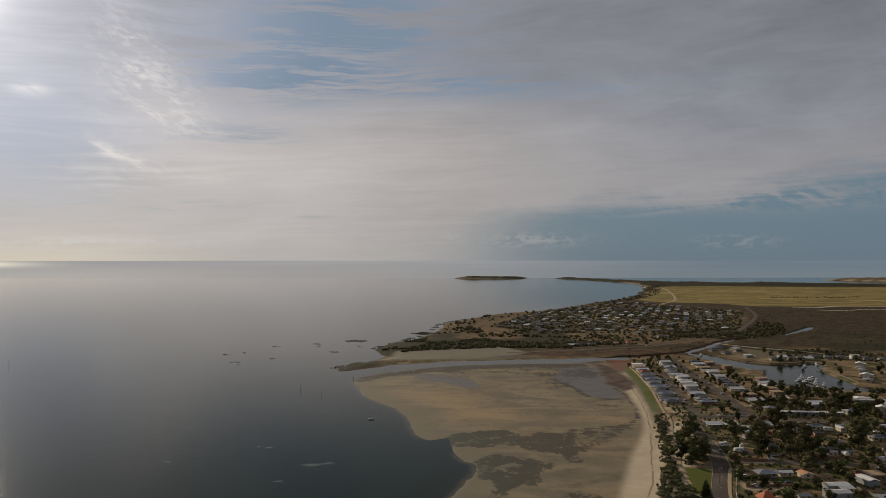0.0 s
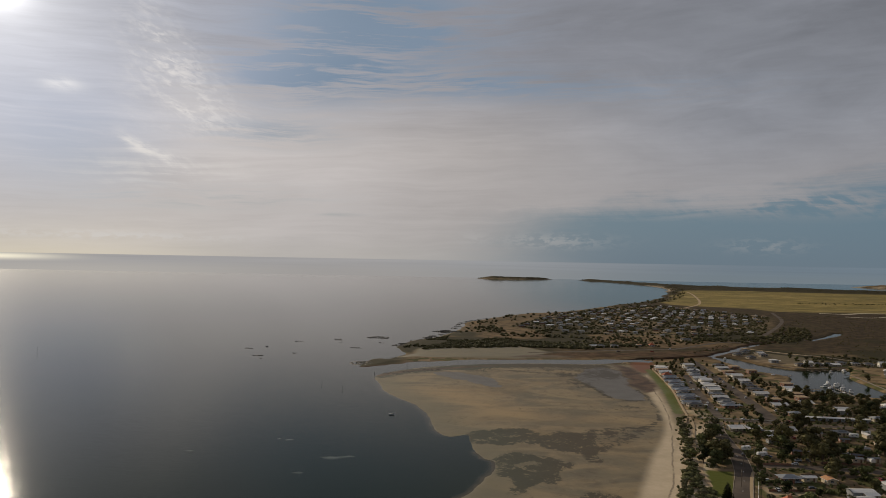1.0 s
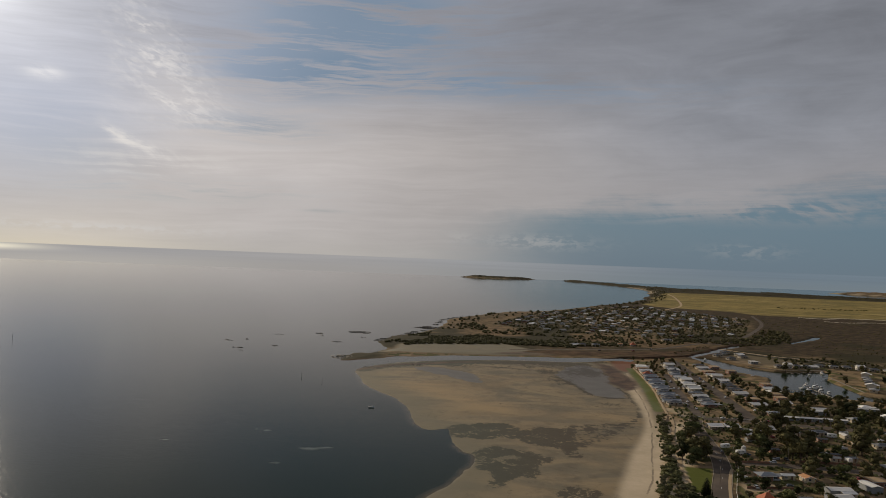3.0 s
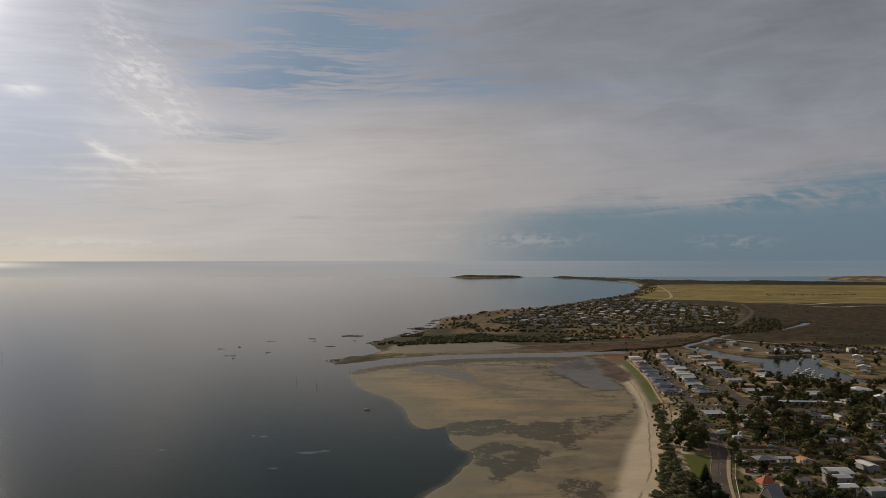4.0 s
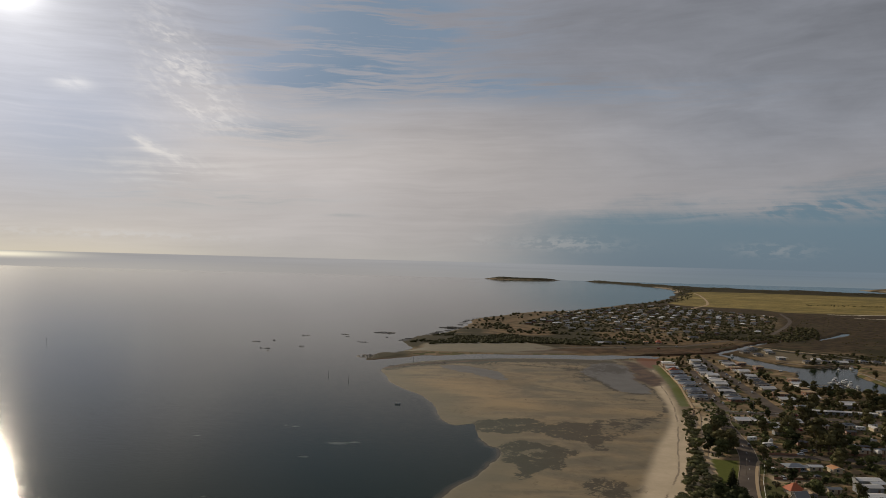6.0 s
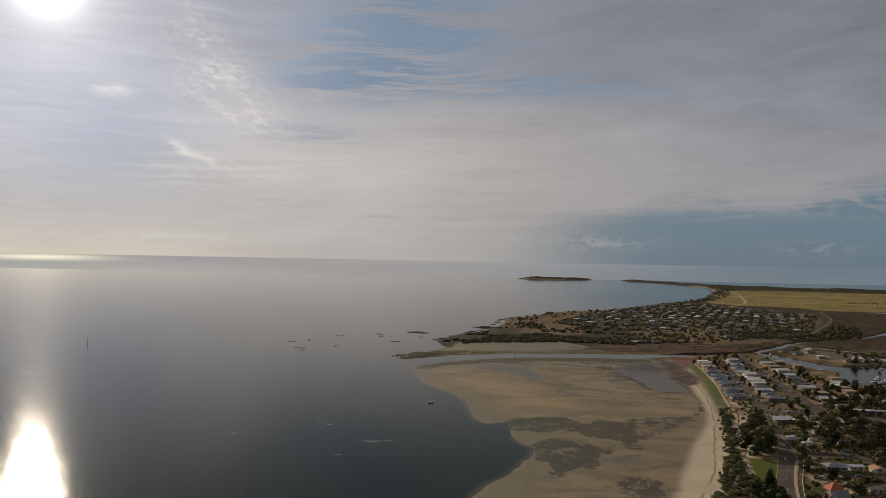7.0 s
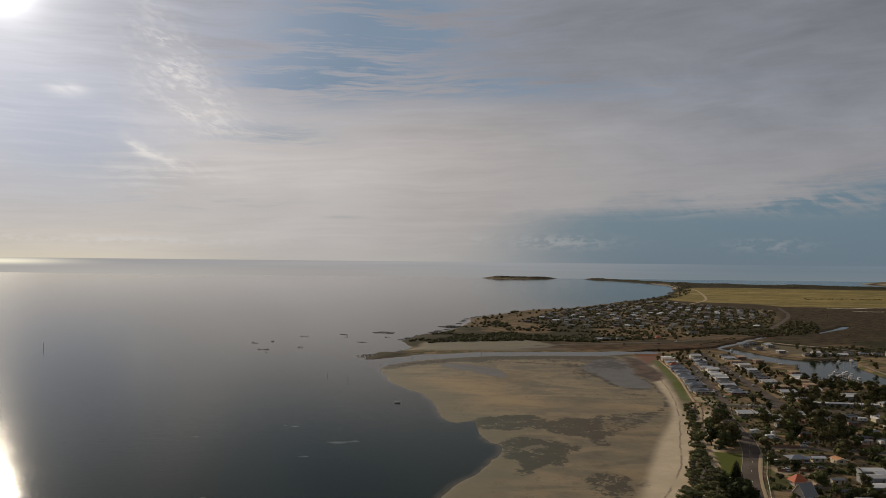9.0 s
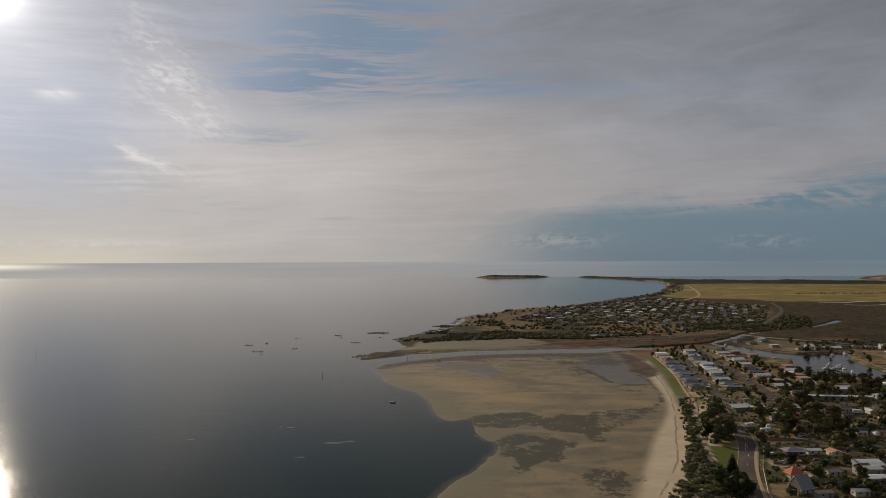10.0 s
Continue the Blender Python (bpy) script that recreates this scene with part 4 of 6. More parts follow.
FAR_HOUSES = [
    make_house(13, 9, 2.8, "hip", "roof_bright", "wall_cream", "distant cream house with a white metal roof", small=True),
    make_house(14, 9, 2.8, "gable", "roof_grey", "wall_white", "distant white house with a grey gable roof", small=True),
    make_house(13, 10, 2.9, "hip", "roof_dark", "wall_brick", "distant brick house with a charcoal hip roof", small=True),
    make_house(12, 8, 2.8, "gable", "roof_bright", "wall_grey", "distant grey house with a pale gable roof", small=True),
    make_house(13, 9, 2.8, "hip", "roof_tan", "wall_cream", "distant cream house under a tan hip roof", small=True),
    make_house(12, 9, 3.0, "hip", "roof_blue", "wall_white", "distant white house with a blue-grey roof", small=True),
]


def make_shed(wd, dp, h, roof, label):
    shed = tagged(hold("shed"), label, "shed")
    part("wall", box(0, 0, 0, wd, dp, h, bevel=0.02), M["wall_grey"], shed)
    part("roof", gable_roof(wd, dp, h, 0.2, dp * 0.12, 0.1), M[roof], shed)
    part("roller_door", box(-wd * 0.2, -dp / 2 - 0.02, 0, 2.6, 0.08, min(2.4, h - 0.2)), M["steel"], shed)
    part("door", box(wd * 0.3, -dp / 2 - 0.02, 0, 0.9, 0.07, 2.0), M["door"], shed)
    return shed


def make_carriage(length, label):
    """A long low row of cabins."""
    row = tagged(hold("cabin_row"), label, "cabins")
    part("wall", box(0, 0, 0, length, 4.4, 2.4), M["wall_grey"], row)
    part("roof", gable_roof(length, 4.4, 2.4, 0.4, 0.45, 0.12), M["roof_white"], row)
    for k in range(int(length // 5)):
        part("door", box(-length / 2 + 2.5 + 5 * k, -2.22, 0, 0.9, 0.07, 2.0), M["door"], row)
        window(row, -length / 2 + 4.2 + 5 * k, -2.23, 1.0, 1.3, 1.0, "s")
    return row


def make_caravan(label):
    van = tagged(hold("caravan"), label, "caravan")
    bm = box(0, 0, 0.5, 5.6, 2.3, 2.1)
    bmesh.ops.bevel(bm, geom=list(bm.edges), offset=0.28, segments=2, affect="EDGES")
    part("body", bm, M["hull_white"], van)
    for x in (-1.6, 0.9):
        window(van, x, -1.14, 1.5, 1.1, 0.6, "s")
    part("door", box(2.0, -1.16, 0.6, 0.65, 0.05, 1.75), M["trim"], van)
    for sy in (-1, 1):
        part("wheel", rod((0, sy * 0.95, 0.33), (0, sy * 1.15, 0.33), 0.33, sides=12), M["rubber"], van)
    part("drawbar", rod((2.7, 0, 0.5), (3.9, 0, 0.45), 0.06), M["dark_steel"], van)
    part("jockey_wheel", rod((3.8, 0, 0), (3.8, 0, 0.5), 0.05), M["dark_steel"], van)
    return van


def make_car(colour, label, ute=False):
    car = tagged(hold("car"), label, "car")
    half = 0.88
    side = [(-2.2, 0.35), (2.2, 0.35), (2.25, 0.7), (2.1, 0.92), (1.1, 1.02), (-2.15, 1.02), (-2.25, 0.7)]
    n = len(side)
    verts = [(x, s * half, z) for s in (-1, 1) for x, z in side]
    bm = solid(verts, [tuple(range(n)), tuple(range(2 * n - 1, n - 1, -1))] + [(k, (k + 1) % n, (k + 1) % n + n, k + n) for k in range(n)])
    bmesh.ops.bevel(bm, geom=list(bm.edges), offset=0.06, segments=1, affect="EDGES")
    part("body", bm, M["car_" + colour], car)
    back = -0.4 if ute else -1.95
    cab = [(back, 1.0), (1.05, 1.0), (0.45, 1.48), (back + 0.35, 1.48)]
    verts = [(x, s * (0.8 if z < 1.2 else 0.66), z) for s in (-1, 1) for x, z in cab]
    part("glasshouse", solid(verts, [(0, 1, 2, 3), (7, 6, 5, 4)] + [(k, (k + 1) % 4, (k + 1) % 4 + 4, k + 4) for k in range(4)]), M["glass"], car, "dark tinted glass")
    part("roof", box((back + 0.8) / 2, 0, 1.47, 0.5 - back, 1.28, 0.06), M["car_" + colour], car)
    for x in (-1.4, 1.4):
        for s in (-1, 1):
            wheel = part("wheel", rod((x, s * 0.72, 0.33), (x, s * 0.92, 0.33), 0.33, sides=14), M["rubber"], car)
            part("rim", rod((x, s * 0.91, 0.33), (x, s * 0.935, 0.33), 0.2, sides=10), M["steel"], wheel)
    for s in (-1, 1):
        part("headlight", box(2.2, s * 0.62, 0.66, 0.1, 0.36, 0.14), M["trim"], car)
        part("tail_light", box(-2.22, s * 0.66, 0.72, 0.08, 0.28, 0.16), M["car_red"], car)
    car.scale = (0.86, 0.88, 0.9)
    return car


def make_boat(length, hull, label, mast=False, cabin=True):
    boat = tagged(hold("boat"), label, "boat")
    bm = bmesh.new()
    rings = []
    for k in range(9):
        s = k / 8
        x = (s - 0.45) * length
        b = length * 0.17 * (1 - max(0, (s - 0.45) / 0.55) ** 2.2) + 0.02
        top, keel = 0.75 + 0.35 * s * s, -0.35 + 0.3 * max(0, s - 0.6)
        rings.append([bm.verts.new(p) for p in ((x, -b, top), (x, -b * 0.8, 0.1), (x, 0, keel), (x, b * 0.8, 0.1), (x, b, top))])
    for a, b in zip(rings, rings[1:]):
        for i in range(4):
            bm.faces.new((a[i], a[i + 1], b[i + 1], b[i]))
    bm.faces.new(rings[0])
    part("hull", bm, M[hull], boat)
    bm = bmesh.new()
    lines = [[bm.verts.new((v.x, v.y * 0.95, v.z - 0.08)) for v in pts] for pts in
             ([Vector(((k / 8 - 0.45) * length, s * length * 0.165 * (1 - max(0, (k / 8 - 0.45) / 0.55) ** 2.2), 0.75 + 0.35 * (k / 8) ** 2)) for k in range(9)] for s in (-1, 1))]
    for k in range(8):
        bm.faces.new((lines[0][k], lines[0][k + 1], lines[1][k + 1], lines[1][k]))
    part("deck", bm, M["deck"], boat)
    if cabin:
        bm = box(0.02 * length, 0, 0.7, length * 0.38, length * 0.23, 1.5)
        bmesh.ops.bevel(bm, geom=list(bm.edges), offset=0.18, segments=2, affect="EDGES")
        part("cabin", bm, M["hull_white"], boat)
        part("windscreen", box(0.02 * length, 0, 1.45, length * 0.39, length * 0.235, 0.45), M["glass"], boat)
        part("rail", rod((length * 0.3, -0.5, 1.2), (length * 0.3, 0.5, 1.7), 0.03), M["steel"], boat)
    if mast:
        part("mast", rod((0.05 * length, 0, 0.8), (0.05 * length, 0, length * 1.15), 0.07, 0.04), M["steel"], boat)
        part("boom", rod((0.05 * length, 0, 2.0), (-0.35 * length, 0, 2.0), 0.06), M["steel"], boat)
    return boat


# ---------------------------------------------------------------- trees
def ico(bm, centre, size, jitter, seed, sub=1):
    made = bmesh.ops.create_icosphere(bm, subdivisions=sub, radius=1.0)["verts"]
    for v in made:
        k = 1 + jitter * noise.noise(v.co * 1.7 + Vector((seed * 3.1, seed * 1.7, seed)))
        v.co = Vector(centre) + Vector((v.co.x * size[0], v.co.y * size[1], v.co.z * size[2])) * k
    return made


def leaf_cards(bm, centre, size, count, leaf, r):
    """Small bent leaf sprays spread over and through a clump."""
    for _ in range(count):
        d = Vector((r.gauss(0, 1), r.gauss(0, 1), r.gauss(0, 1) + 0.25)).normalized()
        p = Vector(centre) + Vector((d.x * size[0], d.y * size[1], d.z * size[2])) * r.uniform(0.84, 1.16)
        u = Vector((r.gauss(0, 1), r.gauss(0, 1), r.gauss(0, 0.6))).normalized()
        v = u.cross(d + Vector((r.gauss(0, 0.5), r.gauss(0, 0.5), r.gauss(0, 0.5)))).normalized()
        a, b = leaf * r.uniform(0.7, 1.4), leaf * r.uniform(0.35, 0.8)
        q = [bm.verts.new(p + u * a), bm.verts.new(p + v * b + d * 0.1), bm.verts.new(p - u * a), bm.verts.new(p - v * b + d * 0.1)]
        bm.faces.new(q)


def make_tree(name, height_m, spread_m, mat, label, seed, clumps=9, bare=0.13, leaf=0.42, cards=42):
    """A tapered trunk with limbs, and a crown of uneven leafy clumps with gaps."""
    r = random.Random(seed)
    tree = tagged(hold(name), label, "tree")
    trunk, crown = bmesh.new(), bmesh.new()
    fork = height_m * bare
    bend = Vector((r.uniform(-0.3, 0.3), r.uniform(-0.3, 0.3), 0))
    rod((0, 0, -0.2), Vector((0, 0, fork)) + bend, 0.045 * height_m * 0.8, 0.03 * height_m * 0.8, 7, trunk)
    for k in range(clumps):
        a = 2 * math.pi * (k * 0.618 + r.uniform(-0.08, 0.08))
        q = r.uniform(0.15, 1.0) ** 0.6 * spread_m * 0.62
        z = fork + (height_m - fork) * r.uniform(0.18, 0.86) * (1 - 0.25 * (q / spread_m))
        c = Vector((math.cos(a) * q, math.sin(a) * q, z)) + bend
        s = spread_m * r.uniform(0.34, 0.5)
        size = (s, s * r.uniform(0.8, 1.1), s * r.uniform(0.55, 0.8))
        rod(Vector((0, 0, fork * 0.9)) + bend * 0.9, c, 0.016 * height_m, 0.006 * height_m, 5, trunk)
        ico(crown, c, [v * 0.94 for v in size], 0.5, seed + k, 1)
        leaf_cards(crown, c, size, cards, leaf, r)
    part("trunk", trunk, M["bark"], tree)
    part("crown", crown, M[mat], tree)
    return tree


TREES = [
    make_tree("tree", 8.5, 3.6, "leaf_olive", "broad olive-green gum tree with an uneven crown", 1),
    make_tree("tree", 7.0, 3.2, "leaf_green", "rounded dark green garden tree", 2, 8),
    make_tree("tree", 10.0, 3.8, "leaf_olive", "tall dark gum tree with open limbs", 3, 11),
    make_tree("tree", 6.0, 2.6, "leaf_grey", "small grey-green coastal tree", 4, 7, leaf=0.36),
    make_tree("tree", 5.2, 2.7, "leaf_green", "low spreading green street tree", 5, 7, leaf=0.36),
    make_tree("tree", 8.0, 3.0, "leaf_dark", "dense dark pine tree", 6, 10),
]
SHRUBS = [
    make_tree("shrub", 2.2, 2.3, "leaf_dune", "wind-pruned olive coastal shrub on the dune", 11, 9, 0.12, 0.2, 70),
    make_tree("shrub", 1.7, 1.9, "leaf_grey", "low grey-green saltbush on the dune", 12, 8, 0.1, 0.18, 64),
    make_tree("shrub", 2.7, 2.6, "leaf_dune", "thick green coastal wattle behind the beach", 13, 10, 0.12, 0.2, 72),
]


def make_norfolk(height_m, seed, label):
    """A Norfolk-type pine: straight trunk and tiers of level branches."""
    r = random.Random(seed)
    tree = tagged(hold("pine_tree"), label, "tree")
    part("trunk", rod((0, 0, -0.2), (0, 0, height_m), 0.28, 0.04, 8), M["bark"], tree)
    bm = bmesh.new()
    tiers = int(height_m * 1.7)
    for k in range(tiers):
        s = k / tiers
        z, reach = 1.4 + s * (height_m - 1.8), (1 - s) ** 0.8 * height_m * 0.27 + 0.25
        for b in range(7):
            a = 2 * math.pi * (b / 7 + 0.37 * k) + r.uniform(-0.15, 0.15)
            d, up = Vector((math.cos(a), math.sin(a), 0)), Vector((0, 0, 1))
            side, n = Vector((-d.y, d.x, 0)), 4
            for q in range(n):
                p = Vector((0, 0, z)) + d * reach * (q + 0.3) / n + up * (0.25 * (q / n) ** 2 * reach * 0.5)
                wide = reach * 0.30 * (1.1 - q / n) + 0.18
                e = d * reach / n * 1.2
                for tilt in (0.35, -0.35):
                    t = side * wide + up * wide * tilt
                    bm.faces.new([bm.verts.new(v) for v in (p, p + t * 0.9 + e * 0.3, p + e, p - t * 0.9 + e * 0.3)])
    part("crown", bm, M["leaf_dark"], tree)
    return tree


def leafy_templates(count, cards, seed):
    """Small leafy clumps as arrays: a rough core with loose sprays round it."""
    made = []
    for k in range(count):
        bm, r = bmesh.new(), random.Random(seed + k)
        ico(bm, (0, 0, 0), (0.85, 0.85, 0.85), 0.55, seed + k, 1)
        ico(bm, (r.uniform(-0.5, 0.5), r.uniform(-0.5, 0.5), r.uniform(0.0, 0.4)), (0.55, 0.55, 0.5), 0.6, seed + k + 50, 1)
        leaf_cards(bm, (0, 0, 0.1), (0.95, 0.95, 0.95), cards, 0.22, r)
        bm.verts.index_update()
        made.append((np.array([v.co[:] for v in bm.verts]), [[v.index for v in f.verts] for f in bm.faces]))
        bm.free()
    return made


def joined(name, pieces, mat, label, category):
    """One mesh out of arrays (corners, faces)."""
    cos, faces, base = [], [], 0
    for co, fa in pieces:
        cos.append(co)
        faces += [[i + base for i in f] for f in fa]
        base += len(co)
    me = bpy.data.meshes.new(name)
    me.from_pydata(np.vstack(cos).tolist(), [], faces)
    me.materials.append(mat)
    return tagged(new(name, me), label, category, kind="stuff")


TEMPLATES, FAR_TEMPLATES = leafy_templates(6, 22, 300), leafy_templates(5, 5, 400)


def stuff_mesh(name, blobs, mat, label, category, r, templates):
    """Countless small clumps of leaves as one mesh: (x, y, z, size, tall)."""
    pieces = []
    for x, y, z, s, tall in blobs:
        x, y, s, tall = x * UNIT, y * UNIT, s * UNIT, tall * UNIT
        co, fa = templates[r.randrange(len(templates))]
        a = r.uniform(0, 6.28)
        spun = np.stack([co[:, 0] * math.cos(a) - co[:, 1] * math.sin(a), co[:, 0] * math.sin(a) + co[:, 1] * math.cos(a), co[:, 2]], 1)
        pieces.append((spun * (s, s * r.uniform(0.8, 1.2), tall) + (x, y, z + tall * 0.55), fa))
    return joined(name, pieces, mat, label, category)


def tree_stand(name, places, pool, label):
    """Trees past counting, joined: (x, y, size), each a pattern's trunk and crown."""
    r, pieces = random.Random(77), []
    for x, y, s in places:
        thing = pool[r.randrange(len(pool))]
        a, s = r.uniform(0, 6.28), s * UNIT
        for child in thing.children:
            if child.name.startswith("crown"):
                me = child.data
                co = np.empty(len(me.vertices) * 3)
                me.vertices.foreach_get("co", co)
                co = co.reshape(-1, 3)
                spun = np.stack([co[:, 0] * math.cos(a) - co[:, 1] * math.sin(a), co[:, 0] * math.sin(a) + co[:, 1] * math.cos(a), co[:, 2]], 1)
                pieces.append((spun * s + (x * UNIT, y * UNIT, G - 0.3), [list(f.vertices) for f in me.polygons]))
    return joined(name, pieces, M["leaf_olive"], label, "vegetation")


# ---------------------------------------------------------------- roads
def strip(name, points, width, z, mat, n=6, lift=0.0):
    """A band along a plan line, with thickness."""
    line = curve_through(points, n, False)
    d = np.gradient(line, axis=0)
    d /= np.linalg.norm(d, axis=1)[:, None]
    nrm = np.stack([-d[:, 1], d[:, 0]], 1)
    bm = bmesh.new()
    rows = []
    for p, q in zip(line, nrm):
        l, r = p * UNIT + q * width / 2, p * UNIT - q * width / 2
        rows.append([bm.verts.new(v) for v in ((*l, z - 0.3), (*l, z), (*r, z), (*r, z - 0.3))])
    for a, b in zip(rows, rows[1:]):
        for i in range(3):
            bm.faces.new((a[i], a[i + 1], b[i + 1], b[i]))
    return part(name, bm, mat), line, nrm


ROADS = {
    "esplanade": ([(84, 225), (94.8, 259), (104.6, 290), (115, 318), (122.3, 345), (126.5, 372), (131, 400), (138, 425)], 8.8),
    "near_street": ([(126.5, 333), (133, 332.6), (141, 332), (157, 330), (177, 326), (215, 316), (300, 290)], 7.6),
    "cross_street": ([(143, 427.5), (151, 427), (163, 426), (186, 420), (208, 415), (240, 408), (320, 392)], 8.2),
    "harbour_road": ([(202, 690), (192, 600), (183, 520), (176, 462), (173, 440), (170, 429)], 9.0),
    "middle_lane": ([(171, 600), (161, 545), (152, 490), (145, 445), (144, 433)], 6.5),
    "north_road": ([(60, 724), (98, 738), (152, 758), (185, 770), (215, 783), (258, 832), (285, 858), (330, 890), (480, 1180), (560, 1420)], 7.0),
    "far_street": ([(120, 965), (200, 935), (290, 960), (360, 1010)], 6.0),
    "bay_track": ([(420, 1500), (520, 1720), (640, 2180), (690, 2420)], 7.0),
    "marsh_track": ([(650, 1432), (690, 1418), (740, 1452), (800, 1455), (900, 1440), (1000, 1400)], 13.0),
    "salt_track": ([(655, 1345), (690, 1330), (760, 1362), (860, 1340)], 9.0),
    "bank_road": ([(286, 806), (299, 783), (320, 757), (337, 743), (351, 718), (372, 688)], 5.0),
    "dune_path": ([(127, 436), (122, 412), (114, 385), (108, 362), (104, 340), (99, 322), (96, 300)], 2.0),
    "drive": ([(171, 352), (168, 380), (165, 400)], 4.0),
}
road_lines = {}
for level, (key, (pts, width)) in enumerate(ROADS.items()):
    mat = M["saltpan"] if key in ("marsh_track", "salt_track") else M["path"] if key in ("drive", "bay_track", "bank_road", "dune_path") else M["asphalt"]
    ob, line, nrm = strip("road", pts, width, G + 0.05 - 0.006 * level + 0.02, mat)
    tagged(ob, "sealed grey asphalt street with worn edges" if mat is M["asphalt"] else "pale gravel track", "road", kind="structure")
    road_lines[key] = (line, nrm, width / UNIT)
for key in ("esplanade", "near_street", "cross_street"):
    line, nrm, width = road_lines[key]
    for s in (-1, 1):
        ob, _, _ = strip("kerb", list(line[::3] + nrm[::3] * s * (width / 2 + 0.1)), 0.3, G + 0.17, M["concrete"], 3)
        tagged(ob, "pale concrete kerb along the street", "kerb", kind="structure")
line, nrm, width = road_lines["esplanade"]
for k in range(4, len(line) - 4, 3):
    d = line[k + 1] - line[k]
    bm = box(0, 0, 0, 0.16, 3.0, 0.008)
    ob = part("lane_mark", bm, M["trim"], None)
    ob.matrix_basis = spot(*line[k], G + 0.074) @ Matrix.Rotation(math.atan2(d[1], d[0]) - math.pi / 2, 4, "Z")
    tagged(ob, "worn white dashed lane line", "road marking", "lane marks", "structure")
foot, _, _ = strip("pavement", [(89, 222), (98.5, 259), (107.5, 289), (117.5, 316), (123.5, 328)], 1.5, G + 0.15, M["path"])
tagged(foot, "tan gravel footpath beside the esplanade", "pavement", kind="structure")
foot, _, _ = strip("promenade", [(153.2, 634), (148.6, 586), (141.8, 528), (134.8, 487), (128.4, 450), (126, 438), (120, 420)], 1.6, G + 0.06, M["path"])
tagged(foot, "narrow pale path between the lawn and the beach", "pavement", kind="structure")

# ---------------------------------------------------------------- houses on the plan
taken = []  # x, y, radius of what stands on the ground


def stand(thing, x, y, turn, radius=5.5, z=G):
    taken.append((x, y, radius / UNIT))
    return copy_thing(thing, spot(x, y, z) @ Matrix.Rotation(radians(turn), 4, "Z"))


def place_first(thing, x, y, turn, radius=5.5, z=G):
    """Moves the pattern itself to a place of its own."""
    taken.append((x, y, radius / UNIT))
    thing.matrix_basis = spot(x, y, z) @ Matrix.Rotation(radians(turn), 4, "Z") @ Matrix.Diagonal((*thing.scale, 1))


used = set()


def settle_house(kind, x, y, turn, group=""):
    thing = HOUSES[kind]
    if kind in used:
        ob = stand(thing, x, y, turn)
    else:
        used.add(kind)
        place_first(thing, x, y, turn)
        ob = thing
    if group:
        ob["group"] = group
    return ob


NEAR = [("red", 116.5, 278, 8), ("steep", 111.5, 261, 25), ("blue", 129.5, 310, 5), ("tan", 171, 306, 4), ("orange", 145, 309, 95), ("blue", 160, 277, 12),
        ("white", 150, 405, 4), ("white", 141, 404, 8), ("two", 249, 437, 60), ("grey", 231, 436, 5), ("grey", 191, 331, 4), ("grey", 210, 372, 0), ("white_hip", 193, 308, 5),
        ("grey", 192, 397, 3), ("white", 167, 403, 4), ("flat", 186, 290, 8), ("dark", 175, 283, 10),
        ("grey", 199, 283, 5), ("tan", 245, 398, 4), ("white", 255, 385, 6)]
for kind, x, y, turn in NEAR:
    settle_house(kind, x, y, turn, "houses of the near streets")


def row(x0, y0, x1, y1, count, kinds, turn, group, shape=(1.0, 1.0, 1.0)):
    for k in range(count):
        s = (k + 0.5) / count
        ob = settle_house(kinds[k % len(kinds)], x0 + (x1 - x0) * s + rng.uniform(-0.8, 0.8), y0 + (y1 - y0) * s + rng.uniform(-0.6, 0.6), turn + rng.uniform(-2, 2), group)
        ob.scale = [a * b for a, b in zip(ob.scale, shape)]


row(161, 638, 138.5, 464, 20, ["flat", "white", "tan", "white", "grey", "red", "blue_gable", "blue", "blue_gable", "blue", "blue_gable", "grey", "blue_gable", "blue", "grey", "blue_gable", "blue", "dark", "blue_gable", "dark"], 6, "seafront houses along the lawn", (1.2, 0.86, 0.85))
row(186.5, 655, 158.5, 462, 19, ["dark", "two", "grey", "white", "dark", "grey", "blue", "white", "dark", "two", "white_hip", "flat"], 8, "houses along the middle lane", (1.25, 1.0, 0.9))
row(214, 660, 191, 468, 14, ["dark", "white", "dark", "tan", "white", "two", "white", "grey", "dark"], 8, "houses along the harbour road", (1.25, 1.0, 0.9))
row(230, 560, 209, 475, 6, ["tan", "white", "white_hip", "tan"], 8, "houses beside the marina")
row(284, 668, 324, 675, 5, ["dark", "two", "dark", "grey", "white"], 2, "houses on the marina bank")
row(326, 688, 385, 664, 6, ["dark", "grey", "dark", "two"], -10, "houses on the marina bank")
row(301, 545, 340, 630, 7, ["grey", "two", "white", "dark", "grey"], 60, "houses on the marina spit")
row(322, 540, 372, 614, 6, ["two", "grey", "white", "dark"], 60, "houses on the marina spit")
for kind, x, y, turn in (("flat", 274, 690, 10), ("dark", 138, 784, 0), ("dark", 152, 786, 0), ("white", 130, 783, 25), ("orange", 180, 800, 0), ("red", 193, 800, 4), ("grey", 250, 870, 20), ("dark", 258, 735, 20), ("dark", 268, 750, 30), ("dark", 281, 733, 10), ("dark", 263, 714, 15), ("white", 284, 750, 20), ("dark", 276, 765, 25), ("dark", 246, 868, 10), ("tan", 222, 640, 8), ("tan", 228, 618, 8)):
    settle_house(kind, x, y, turn)

